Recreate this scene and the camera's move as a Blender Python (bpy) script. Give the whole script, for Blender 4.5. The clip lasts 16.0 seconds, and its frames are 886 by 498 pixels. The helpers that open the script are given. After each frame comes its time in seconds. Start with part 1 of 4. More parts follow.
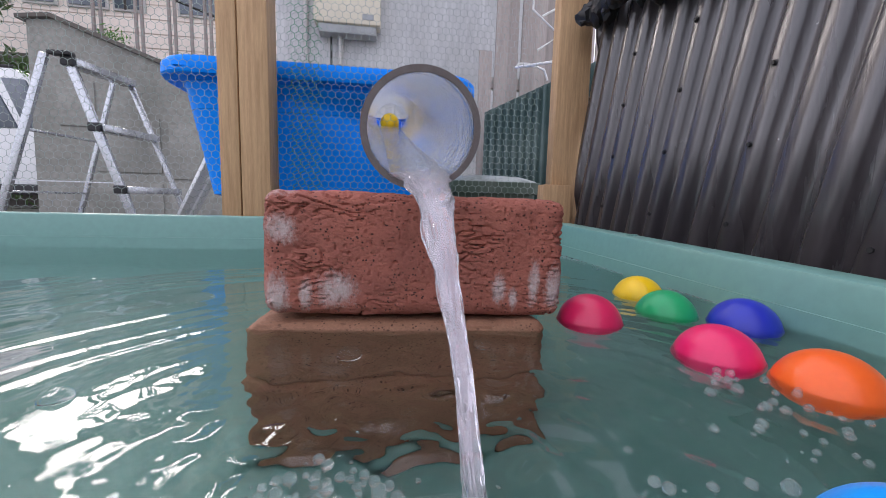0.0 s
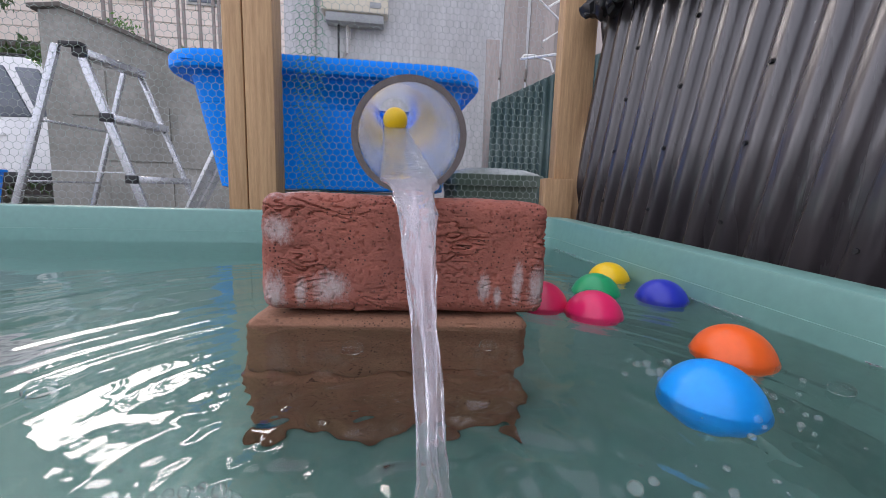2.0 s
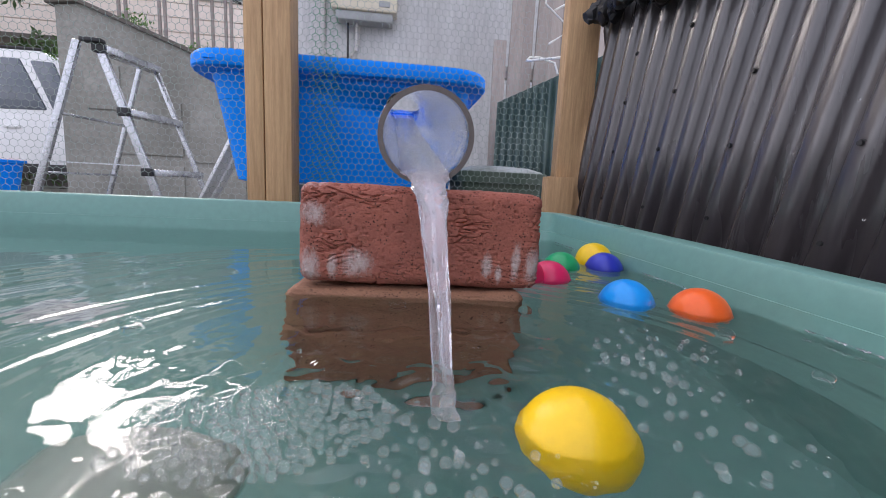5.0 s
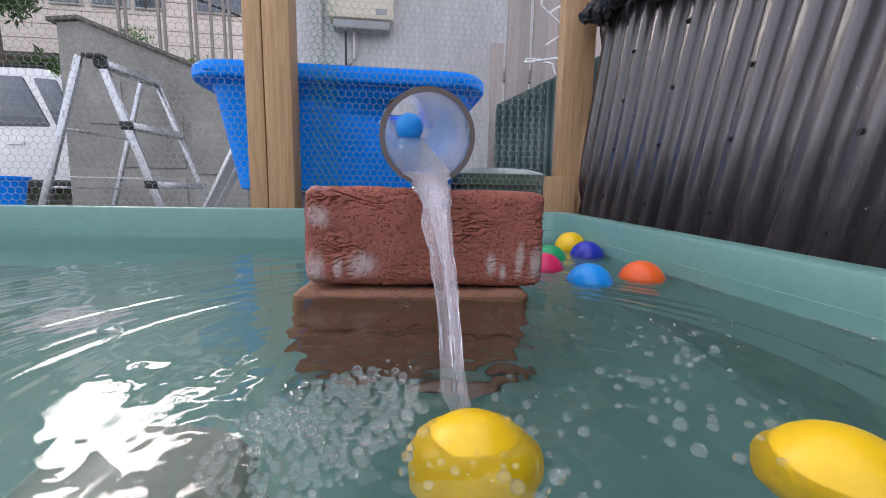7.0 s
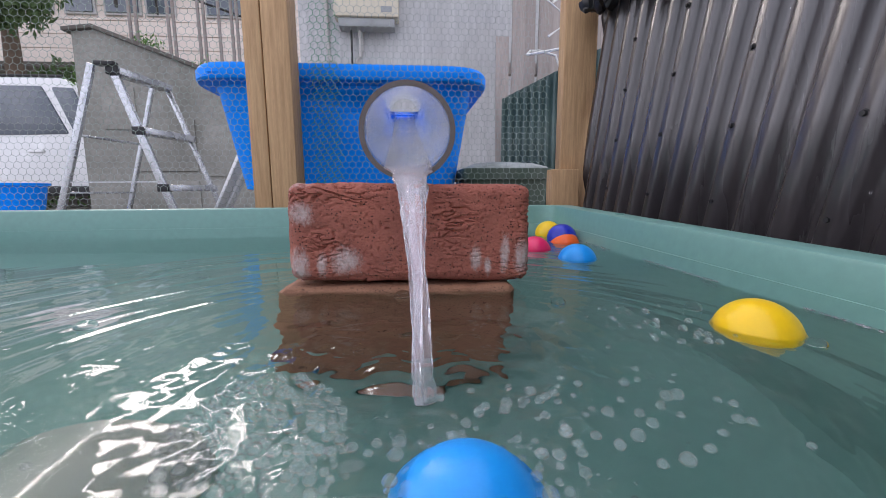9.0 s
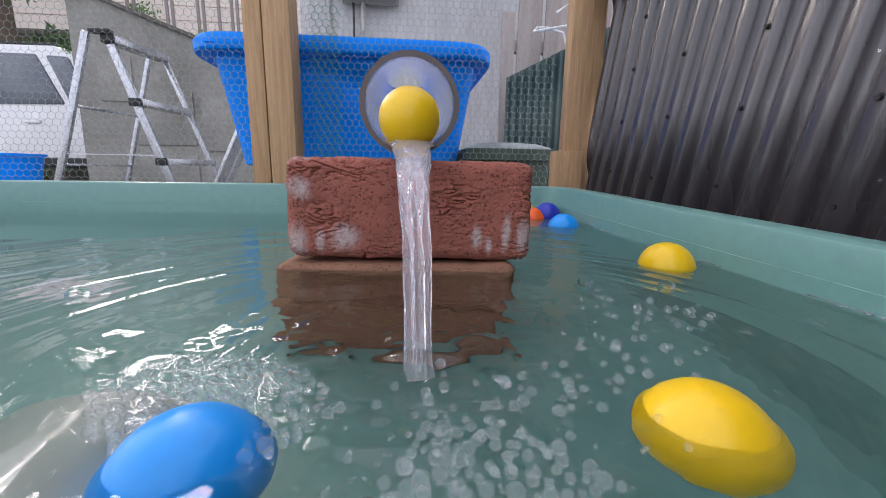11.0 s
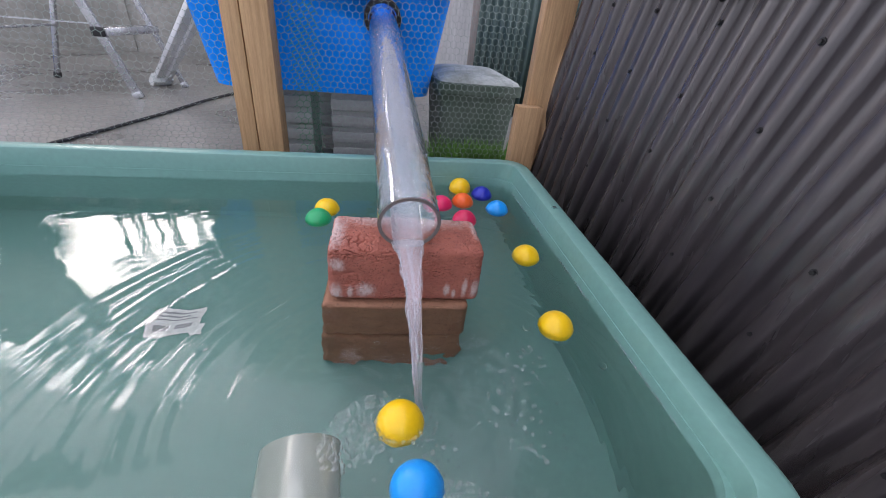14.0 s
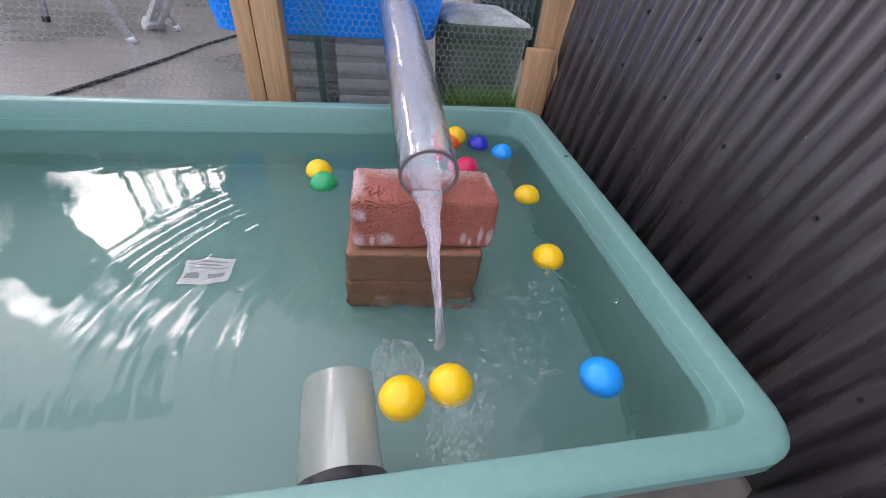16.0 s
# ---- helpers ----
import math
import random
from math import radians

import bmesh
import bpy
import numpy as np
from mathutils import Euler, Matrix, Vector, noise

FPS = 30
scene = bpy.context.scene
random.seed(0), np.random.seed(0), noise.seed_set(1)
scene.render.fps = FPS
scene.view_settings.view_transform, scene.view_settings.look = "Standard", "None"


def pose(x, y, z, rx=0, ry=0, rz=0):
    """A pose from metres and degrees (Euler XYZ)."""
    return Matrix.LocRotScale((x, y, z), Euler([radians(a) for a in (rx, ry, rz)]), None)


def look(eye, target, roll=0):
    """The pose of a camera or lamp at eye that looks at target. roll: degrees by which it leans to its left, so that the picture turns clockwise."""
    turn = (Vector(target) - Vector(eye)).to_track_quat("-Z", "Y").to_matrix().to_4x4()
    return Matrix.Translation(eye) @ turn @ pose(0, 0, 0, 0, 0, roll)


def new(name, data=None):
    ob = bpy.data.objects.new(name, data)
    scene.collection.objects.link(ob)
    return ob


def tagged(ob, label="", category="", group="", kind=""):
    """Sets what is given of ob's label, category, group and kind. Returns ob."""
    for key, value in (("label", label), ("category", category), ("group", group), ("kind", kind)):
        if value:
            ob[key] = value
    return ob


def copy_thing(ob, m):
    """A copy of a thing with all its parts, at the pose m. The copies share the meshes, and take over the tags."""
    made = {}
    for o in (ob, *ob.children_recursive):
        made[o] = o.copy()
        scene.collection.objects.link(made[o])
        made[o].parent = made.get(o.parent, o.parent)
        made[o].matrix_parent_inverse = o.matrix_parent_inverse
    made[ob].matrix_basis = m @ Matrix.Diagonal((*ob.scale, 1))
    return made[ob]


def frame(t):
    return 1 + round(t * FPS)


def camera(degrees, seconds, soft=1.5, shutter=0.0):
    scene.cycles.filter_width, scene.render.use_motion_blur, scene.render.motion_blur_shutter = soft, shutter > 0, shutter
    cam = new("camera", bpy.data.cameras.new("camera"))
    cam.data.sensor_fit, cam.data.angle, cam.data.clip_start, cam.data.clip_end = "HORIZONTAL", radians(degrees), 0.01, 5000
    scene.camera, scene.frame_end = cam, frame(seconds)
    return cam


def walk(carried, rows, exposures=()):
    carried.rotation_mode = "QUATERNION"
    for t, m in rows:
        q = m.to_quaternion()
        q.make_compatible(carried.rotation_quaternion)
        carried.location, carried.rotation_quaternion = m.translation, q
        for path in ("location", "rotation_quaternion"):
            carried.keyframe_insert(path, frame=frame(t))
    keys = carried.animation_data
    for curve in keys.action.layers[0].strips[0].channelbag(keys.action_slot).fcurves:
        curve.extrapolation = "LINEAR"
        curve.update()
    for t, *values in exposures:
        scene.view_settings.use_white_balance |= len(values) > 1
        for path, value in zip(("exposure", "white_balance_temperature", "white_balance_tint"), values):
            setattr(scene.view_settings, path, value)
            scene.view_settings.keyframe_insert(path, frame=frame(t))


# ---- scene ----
cam = camera(96.1, 16.0, soft=0.9)
PATH = [
    (0, (-0.034, -0.296, 0.095), (0.277, 1.666, -0.136), 1.5),
    (0.5, (-0.03, -0.297, 0.099), (0.267, 1.665, -0.153), 1.6),
    (1, (-0.03, -0.298, 0.101), (0.263, 1.663, -0.162), 1.6),
    (1.5, (-0.026, -0.303, 0.104), (0.258, 1.657, -0.172), 1.6),
    (2, (-0.021, -0.313, 0.106), (0.252, 1.648, -0.178), 1.8),
    (2.5, (-0.021, -0.331, 0.106), (0.225, 1.633, -0.183), 1.7),
    (3, (-0.022, -0.34, 0.107), (0.215, 1.624, -0.183), 1.9),
    (3.5, (-0.022, -0.353, 0.104), (0.216, 1.611, -0.188), 2.0),
    (4, (-0.024, -0.363, 0.1), (0.203, 1.6, -0.204), 2.0),
    (6.3, (-0.042, -0.37, 0.1), (0.251, 1.591, -0.157), 3.6),
    (6.5, (-0.042, -0.37, 0.098), (0.226, 1.596, -0.156), 3.1),
    (7, (-0.035, -0.372, 0.096), (0.205, 1.595, -0.178), 1.0),
    (7.5, (-0.034, -0.374, 0.096), (0.19, 1.594, -0.179), -0.2),
    (8, (-0.016, -0.372, 0.097), (0.181, 1.601, -0.166), -0.7),
    (8.5, (-0.008, -0.371, 0.094), (0.17, 1.602, -0.18), -0.8),
    (9, (-0.008, -0.373, 0.094), (0.169, 1.598, -0.197), -0.4),
    (9.5, (-0.008, -0.374, 0.093), (0.166, 1.597, -0.202), -0.1),
    (10, (-0.009, -0.373, 0.093), (0.167, 1.59, -0.246), 0.6),
    (10.2, (-0.008, -0.369, 0.092), (0.17, 1.585, -0.292), 1.0),
    (12.3, (-0.011, -0.368, 0.09), (0.166, 1.589, -0.287), 0.6),
    (12.5, (-0.013, -0.37, 0.091), (0.174, 1.591, -0.259), 1.0),
    (13, (-0.012, -0.373, 0.091), (0.178, 1.595, -0.207), 1.3),
    (13.5, (-0.012, -0.374, 0.091), (0.226, 1.57, -0.314), 2.6),
    (13.6, (-0.018, -0.378, 0.095), (0.277, 1.543, -0.378), 3.8),
    (13.7, (-0.016, -0.399, 0.164), (0.323, 1.417, -0.601), 4.6),
    (13.8, (-0.021, -0.403, 0.246), (0.333, 1.359, -0.63), 4.7),
    (13.9, (-0.038, -0.434, 0.336), (0.382, 1.276, -0.612), 6.1),
    (14, (-0.062, -0.48, 0.398), (0.311, 1.189, -0.639), 6.2),
    (14.5, (-0.096, -0.518, 0.435), (0.273, 1.044, -0.758), 7.4),
    (15, (-0.09, -0.499, 0.415), (0.293, 1.025, -0.823), 7.8),
    (15.5, (-0.084, -0.499, 0.416), (0.286, 1.017, -0.835), 7.2),
    (16, (-0.088, -0.5, 0.412), (0.262, 1.027, -0.832), 5.9),
]
walk(cam, [(t, look(eye, target, roll)) for t, eye, target, roll in PATH], [(0, 0.58, 6350, 17), (13.6, 0.56, 6350, 17), (14.0, 0.62, 6350, 18), (14.7, 0.82, 6400, 22), (16, 0.80, 6400, 22)])

# ---- world, sun, exposure ----
world = bpy.data.worlds.new("sky")
world.use_nodes = True
scene.world = world
wn, wl = world.node_tree.nodes, world.node_tree.links
sky = wn.new("ShaderNodeTexSky")
sky.sky_type, sky.sun_disc = "NISHITA", False
sky.sun_elevation, sky.sun_rotation = radians(31), radians(-33)
sky.air_density, sky.dust_density, sky.ozone_density = 1.0, 4.0, 1.0
cloud = wn.new("ShaderNodeTexNoise")
cloud.inputs["Scale"].default_value, cloud.inputs["Detail"].default_value = 2.2, 6.0
cloud_ramp = wn.new("ShaderNodeValToRGB")
cloud_ramp.color_ramp.elements[0].position, cloud_ramp.color_ramp.elements[0].color = 0.34, (5.3, 5.6, 6.3, 1)
cloud_ramp.color_ramp.elements[1].position, cloud_ramp.color_ramp.elements[1].color = 0.7, (9.8, 9.9, 10.6, 1)
overcast = wn.new("ShaderNodeMix")
overcast.data_type = "RGBA"
overcast.inputs["Factor"].default_value = 0.7
wl.new(cloud.outputs["Fac"], cloud_ramp.inputs["Fac"])
wl.new(sky.outputs["Color"], overcast.inputs["A"])
wl.new(cloud_ramp.outputs["Color"], overcast.inputs["B"])
wl.new(overcast.outputs["Result"], wn["Background"].inputs["Color"])
wn["Background"].inputs["Strength"].default_value = 0.172

sun = new("sun", bpy.data.lights.new("sun", "SUN"))
sun.data.energy, sun.data.angle, sun.data.color = 1.1, radians(24), (1.0, 0.95, 0.89)
sun.matrix_world = look((-2.725, 4.195, 3.0), (0, 0, 0))


# ---- materials ----
def mat(name, base, rough=0.6, vary=0.25, scale=8.0, fine=60.0, bump=0.15, metal=0.0, tint=None, stretch=(1, 1, 1), spec=0.5, lump=0.004, piece=0.0, coat=0.0):
    """A surface with variation at two scales: broad stains towards tint, fine grain, and relief."""
    m = bpy.data.materials.new(name)
    m.use_nodes = True
    n, l = m.node_tree.nodes, m.node_tree.links
    b = n["Principled BSDF"]
    b.inputs["Roughness"].default_value, b.inputs["Metallic"].default_value = rough, metal
    b.inputs["Specular IOR Level"].default_value = spec
    b.inputs["Coat Weight"].default_value = coat
    tc, mp = n.new("ShaderNodeTexCoord"), n.new("ShaderNodeMapping")
    mp.inputs["Scale"].default_value = stretch
    l.new(tc.outputs["Object"], mp.inputs["Vector"])
    big, small = n.new("ShaderNodeTexNoise"), n.new("ShaderNodeTexNoise")
    for tex, s, d in ((big, scale, 5.0), (small, fine, 8.0)):
        tex.inputs["Scale"].default_value, tex.inputs["Detail"].default_value = s, d
        l.new(mp.outputs["Vector"], tex.inputs["Vector"])
    t = tint or tuple(c * 0.55 for c in base)
    ramp = n.new("ShaderNodeValToRGB")
    ramp.color_ramp.elements[0].position, ramp.color_ramp.elements[0].color = 0.3, (*t, 1)
    ramp.color_ramp.elements[1].position, ramp.color_ramp.elements[1].color = 0.62, (*base, 1)
    l.new(big.outputs["Fac"], ramp.inputs["Fac"])
    mix = n.new("ShaderNodeMix")
    mix.data_type = "RGBA"
    mix.inputs["Factor"].default_value = vary
    mix.inputs["A"].default_value = (*base, 1)
    l.new(ramp.outputs["Color"], mix.inputs["B"])
    grain = n.new("ShaderNodeMapRange")
    grain.inputs["To Min"].default_value, grain.inputs["To Max"].default_value = 1 - 0.5 * vary, 1 + 0.5 * vary
    l.new(small.outputs["Fac"], grain.inputs["Value"])
    hsv = n.new("ShaderNodeHueSaturation")
    l.new(mix.outputs["Result"], hsv.inputs["Color"])
    if piece:
        info, pr, mul = n.new("ShaderNodeObjectInfo"), n.new("ShaderNodeMapRange"), n.new("ShaderNodeMath")
        pr.inputs["To Min"].default_value, pr.inputs["To Max"].default_value = 1 - piece, 1 + piece
        mul.operation = "MULTIPLY"
        l.new(info.outputs["Random"], pr.inputs["Value"])
        l.new(pr.outputs["Result"], mul.inputs[0])
        l.new(grain.outputs["Result"], mul.inputs[1])
        l.new(mul.outputs["Value"], hsv.inputs["Value"])
    else:
        l.new(grain.outputs["Result"], hsv.inputs["Value"])
    l.new(hsv.outputs["Color"], b.inputs["Base Color"])
    rr = n.new("ShaderNodeMapRange")
    rr.inputs["To Min"].default_value, rr.inputs["To Max"].default_value = max(0.02, rough - 0.12), min(1.0, rough + 0.12)
    l.new(big.outputs["Fac"], rr.inputs["Value"])
    l.new(rr.outputs["Result"], b.inputs["Roughness"])
    if bump:
        bn = n.new("ShaderNodeBump")
        bn.inputs["Strength"].default_value, bn.inputs["Distance"].default_value = bump, lump
        l.new(small.outputs["Fac"], bn.inputs["Height"])
        l.new(bn.outputs["Normal"], b.inputs["Normal"])
    return m


def clear(name, color, ior, rough=0.0, ripple=0.0, scale=30.0, stretch=(1, 1, 1)):
    """Clear glass, acrylic or water."""
    m = bpy.data.materials.new(name)
    m.use_nodes = True
    n, l = m.node_tree.nodes, m.node_tree.links
    b = n["Principled BSDF"]
    b.inputs["Base Color"].default_value = (*color, 1)
    b.inputs["Transmission Weight"].default_value, b.inputs["IOR"].default_value, b.inputs["Roughness"].default_value = 1.0, ior, rough
    if ripple:
        tc, mp, tex, bn = n.new("ShaderNodeTexCoord"), n.new("ShaderNodeMapping"), n.new("ShaderNodeTexNoise"), n.new("ShaderNodeBump")
        mp.inputs["Scale"].default_value = stretch
        tex.inputs["Scale"].default_value, tex.inputs["Detail"].default_value = scale, 3.0
        bn.inputs["Strength"].default_value, bn.inputs["Distance"].default_value = ripple, 0.004
        l.new(tc.outputs["Object"], mp.inputs["Vector"])
        l.new(mp.outputs["Vector"], tex.inputs["Vector"])
        l.new(tex.outputs["Fac"], bn.inputs["Height"])
        l.new(bn.outputs["Normal"], b.inputs["Normal"])
    return m


def brick_material(name, base, dark, depth, bloom):
    """Fired clay: fine dark pits, weak cracks along its length, and chalky lime bloom in patches of their own shape."""
    m = mat(name, base, 0.82, 0.55, 30, 420, 0.55, tint=dark, lump=0.0016, stretch=(1, 1, 1.5))
    n, l = m.node_tree.nodes, m.node_tree.links
    b = n["Principled BSDF"]
    tc = n["Texture Coordinate"]
    out = b.inputs["Base Color"].links[0].from_socket
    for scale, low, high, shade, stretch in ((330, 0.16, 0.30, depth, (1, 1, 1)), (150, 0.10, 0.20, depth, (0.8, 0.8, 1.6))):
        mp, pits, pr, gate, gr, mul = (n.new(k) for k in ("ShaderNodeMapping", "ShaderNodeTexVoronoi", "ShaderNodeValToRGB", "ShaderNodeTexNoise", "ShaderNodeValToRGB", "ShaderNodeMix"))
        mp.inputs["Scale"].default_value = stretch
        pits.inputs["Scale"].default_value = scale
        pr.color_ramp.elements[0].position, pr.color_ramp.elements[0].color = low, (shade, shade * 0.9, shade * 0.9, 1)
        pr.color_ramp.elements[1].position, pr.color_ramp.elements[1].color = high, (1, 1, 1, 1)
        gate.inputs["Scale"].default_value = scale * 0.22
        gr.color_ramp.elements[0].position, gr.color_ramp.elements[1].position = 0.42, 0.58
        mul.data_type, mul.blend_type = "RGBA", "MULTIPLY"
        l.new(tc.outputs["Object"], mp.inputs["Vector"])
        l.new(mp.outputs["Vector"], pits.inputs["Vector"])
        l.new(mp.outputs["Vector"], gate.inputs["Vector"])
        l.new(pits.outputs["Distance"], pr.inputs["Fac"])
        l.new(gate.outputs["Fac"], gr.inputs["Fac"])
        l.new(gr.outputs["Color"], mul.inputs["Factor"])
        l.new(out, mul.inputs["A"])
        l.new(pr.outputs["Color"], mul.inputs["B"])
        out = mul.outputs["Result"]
    if bloom:
        # each patch: middle x, y, z and half sizes; a half size of 9 lets it run through that way
        total = None
        for cx, cy, cz, rx, ry, rz in bloom:
            mp, ln, fall_off = n.new("ShaderNodeMapping"), n.new("ShaderNodeVectorMath"), n.new("ShaderNodeMath")
            mp.inputs["Scale"].default_value = (1 / rx, 1 / ry, 1 / rz)
            mp.inputs["Location"].default_value = (-cx / rx, -cy / ry, -cz / rz)
            ln.operation = "LENGTH"
            fall_off.operation, fall_off.use_clamp = "SUBTRACT", True
            fall_off.inputs[0].default_value = 1.25
            l.new(tc.outputs["Object"], mp.inputs["Vector"])
            l.new(mp.outputs["Vector"], ln.inputs[0])
            l.new(ln.outputs["Value"], fall_off.inputs[1])
            if total is None:
                total = fall_off.outputs["Value"]
            else:
                top = n.new("ShaderNodeMath")
                top.operation = "MAXIMUM"
                l.new(total, top.inputs[0])
                l.new(fall_off.outputs["Value"], top.inputs[1])
                total = top.outputs["Value"]
        mp, lime, edge, lr, pale = (n.new(k) for k in ("ShaderNodeMapping", "ShaderNodeTexNoise", "ShaderNodeMath", "ShaderNodeValToRGB", "ShaderNodeMix"))
        mp.inputs["Scale"].default_value = (1.0, 1.0, 0.5)
        lime.inputs["Scale"].default_value, lime.inputs["Detail"].default_value, lime.inputs["Roughness"].default_value = 240, 8, 0.85
        edge.operation, edge.inputs[1].default_value = "MULTIPLY_ADD", 2.2
        lr.color_ramp.elements[0].position, lr.color_ramp.elements[0].color = 0.70, (0, 0, 0, 1)
        lr.color_ramp.elements[1].position, lr.color_ramp.elements[1].color = 1.0, (0.78, 0.78, 0.78, 1)
        half = n.new("ShaderNodeMath")
        half.operation, half.inputs[1].default_value = "MULTIPLY", 0.5
        pale.data_type = "RGBA"
        pale.inputs["B"].default_value = (0.54, 0.45, 0.43, 1)
        l.new(tc.outputs["Object"], mp.inputs["Vector"])
        l.new(mp.outputs["Vector"], lime.inputs["Vector"])
        l.new(lime.outputs["Fac"], edge.inputs[0])
        l.new(total, edge.inputs[2])
        l.new(edge.outputs["Value"], half.inputs[0])
        shift = n.new("ShaderNodeMath")
        shift.operation, shift.inputs[1].default_value = "MULTIPLY", 0.93
        gated = n.new("ShaderNodeMath")
        gated.operation = "GREATER_THAN"
        gated.inputs[1].default_value = 0.02
        both = n.new("ShaderNodeMath")
        both.operation = "MULTIPLY"
        l.new(total, gated.inputs[0])
        l.new(half.outputs["Value"], shift.inputs[0])
        l.new(shift.outputs["Value"], both.inputs[0])
        l.new(gated.outputs["Value"], both.inputs[1])
        l.new(both.outputs["Value"], lr.inputs["Fac"])
        l.new(lr.outputs["Color"], pale.inputs["Factor"])
        l.new(out, pale.inputs["A"])
        out = pale.outputs["Result"]
    l.new(out, b.inputs["Base Color"])
    return m


LIME = [(-0.100, 0, 0.018, 0.017, 9, 0.014), (-0.060, 0, -0.026, 0.020, 9, 0.018), (-0.103, 0, -0.030, 0.014, 9, 0.022), (-0.082, 0, -0.030, 0.007, 9, 0.016), (0.089, 0, -0.018, 0.006, 9, 0.024),
        (0.106, 0, -0.022, 0.011, 9, 0.024), (0.061, 0, -0.024, 0.008, 9, 0.016), (0.073, 0, -0.032, 0.005, 9, 0.012), (0, 0.046, 0.046, 0.16, 0.046, 0.012), (-0.108, 0.0, 0.045, 0.024, 0.085, 0.008), (0.110, 0.02, 0.045, 0.014, 0.05, 0.008)]
TEAL = mat("teal_plastic", (0.154, 0.314, 0.274), 0.35, 0.22, 5, 90, 0.05, tint=(0.182, 0.340, 0.298), spec=0.5)
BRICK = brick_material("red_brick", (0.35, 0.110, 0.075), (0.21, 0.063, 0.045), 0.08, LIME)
WET_BRICK = brick_material("wet_brown_brick", (0.30, 0.145, 0.085), (0.21, 0.098, 0.056), 0.3, [])
ACRYLIC = clear("clear_acrylic", (0.97, 0.985, 0.99), 1.49, 0.03, 0.12, 70)
WATER = clear("water", (0.95, 0.985, 0.97), 1.333, 0.0, 0.02, 60, (1.0, 1.0, 1.0))
POUR = clear("pouring_water", (0.88, 0.85, 0.88), 1.333, 0.02, 1.0, 120, (1, 0.3, 0.16))
POUR.node_tree.nodes["Principled BSDF"].inputs["Transmission Weight"].default_value = 0.90
FROTH = clear("running_water", (0.93, 0.93, 0.97), 1.333, 0.08, 0.5, 160, (1, 1, 0.18))
FROTH.node_tree.nodes["Principled BSDF"].inputs["Transmission Weight"].default_value = 0.94
BUBBLE = clear("bubble_film", (1, 1, 1), 1.2, 0.0)
FOAM = clear("foam", (0.96, 0.975, 0.98), 1.28, 0.02)
FOAM.node_tree.nodes["Principled BSDF"].inputs["Alpha"].default_value = 0.36
FOAM.node_tree.nodes["Principled BSDF"].inputs["Transmission Weight"].default_value = 0.84
TIMBER = mat("pine", (0.56, 0.355, 0.185), 0.7, 0.55, 9, 55, 0.25, tint=(0.32, 0.175, 0.075), stretch=(16, 16, 0.8))
STEEL_DARK = mat("dark_corrugated_steel", (0.044, 0.038, 0.042), 0.28, 0.6, 6, 70, 0.1, tint=(0.105, 0.090, 0.088), stretch=(1, 3, 0.15), spec=1.0, coat=0.12)
BLACK = mat("black_rubber", (0.012, 0.012, 0.013), 0.5, 0.3, 12, 90, 0.2)
BLUE = mat("blue_plastic", (0.001, 0.28, 1.0), 0.5, 0.2, 6, 80, 0.06, tint=(0.001, 0.19, 0.86), spec=0.12)
ALUMINIUM = mat("aluminium", (0.50, 0.51, 0.53), 0.26, 0.45, 14, 120, 0.08, metal=0.85)
WIRE = mat("galvanised_wire", (0.33, 0.36, 0.34), 0.45, 0.6, 5, 60, 0.0, tint=(0.16, 0.30, 0.22))
GREEN_WIRE = mat("green_coated_wire", (0.07, 0.30, 0.17), 0.5, 0.4, 5, 60, 0.0)
CONCRETE = mat("wet_concrete", (0.26, 0.245, 0.215), 0.30, 0.75, 1.6, 36, 0.5, tint=(0.10, 0.095, 0.085), lump=0.006)
RENDER_GREY = mat("grey_render", (0.54, 0.54, 0.535), 0.85, 0.6, 1.5, 14, 0.3, stretch=(3, 3, 0.35), tint=(0.42, 0.42, 0.415))
WALL_GREY = mat("weathered_concrete", (0.29, 0.28, 0.25), 0.88, 0.75, 2.2, 28, 0.6, tint=(0.145, 0.142, 0.12))


# ---- mesh helpers ----
def part(name, bm, material, parent=None, label="", smooth=True):
    """Link a bmesh as one mesh object, under a thing or part where one is given."""
    me = bpy.data.meshes.new(name)
    bm.to_mesh(me)
    bm.free()
    me.materials.append(material)
    if smooth:
        me.polygons.foreach_set("use_smooth", [True] * len(me.polygons))
        me.set_sharp_from_angle(angle=radians(38))
    ob = new(name, me)
    if parent:
        ob.parent = parent
    if label:
        ob["label"] = label
    return ob


def thing(name, label, category, m=None, group="", kind=""):
    ob = new(name)
    ob.empty_display_size = 0.02
    if m:
        ob.matrix_world = m
    return tagged(ob, label, category, group, kind)


def box(size, at=(0, 0, 0), bevel=0.0, m=None, segments=2):
    bm = bmesh.new()
    bmesh.ops.create_cube(bm, size=1.0)
    bmesh.ops.scale(bm, vec=size, verts=bm.verts)
    if bevel:
        bmesh.ops.bevel(bm, geom=bm.edges[:], offset=bevel, segments=segments, profile=0.5, affect="EDGES")
    bmesh.ops.transform(bm, matrix=Matrix.Translation(at) @ (m or Matrix.Identity(4)), verts=bm.verts)
    return bm


def add(bm, other):
    """Join another bmesh into bm."""
    me = bpy.data.meshes.new("joined")
    other.to_mesh(me)
    other.free()
    bm.from_mesh(me)
    bpy.data.meshes.remove(me)
    return bm


def rod(a, b, r, sides=10, r2=None):
    """A round bar from a to b."""
    a, b = Vector(a), Vector(b)
    bm = bmesh.new()
    bmesh.ops.create_cone(bm, cap_ends=True, segments=sides, radius1=r, radius2=r if r2 is None else r2, depth=(b - a).length)
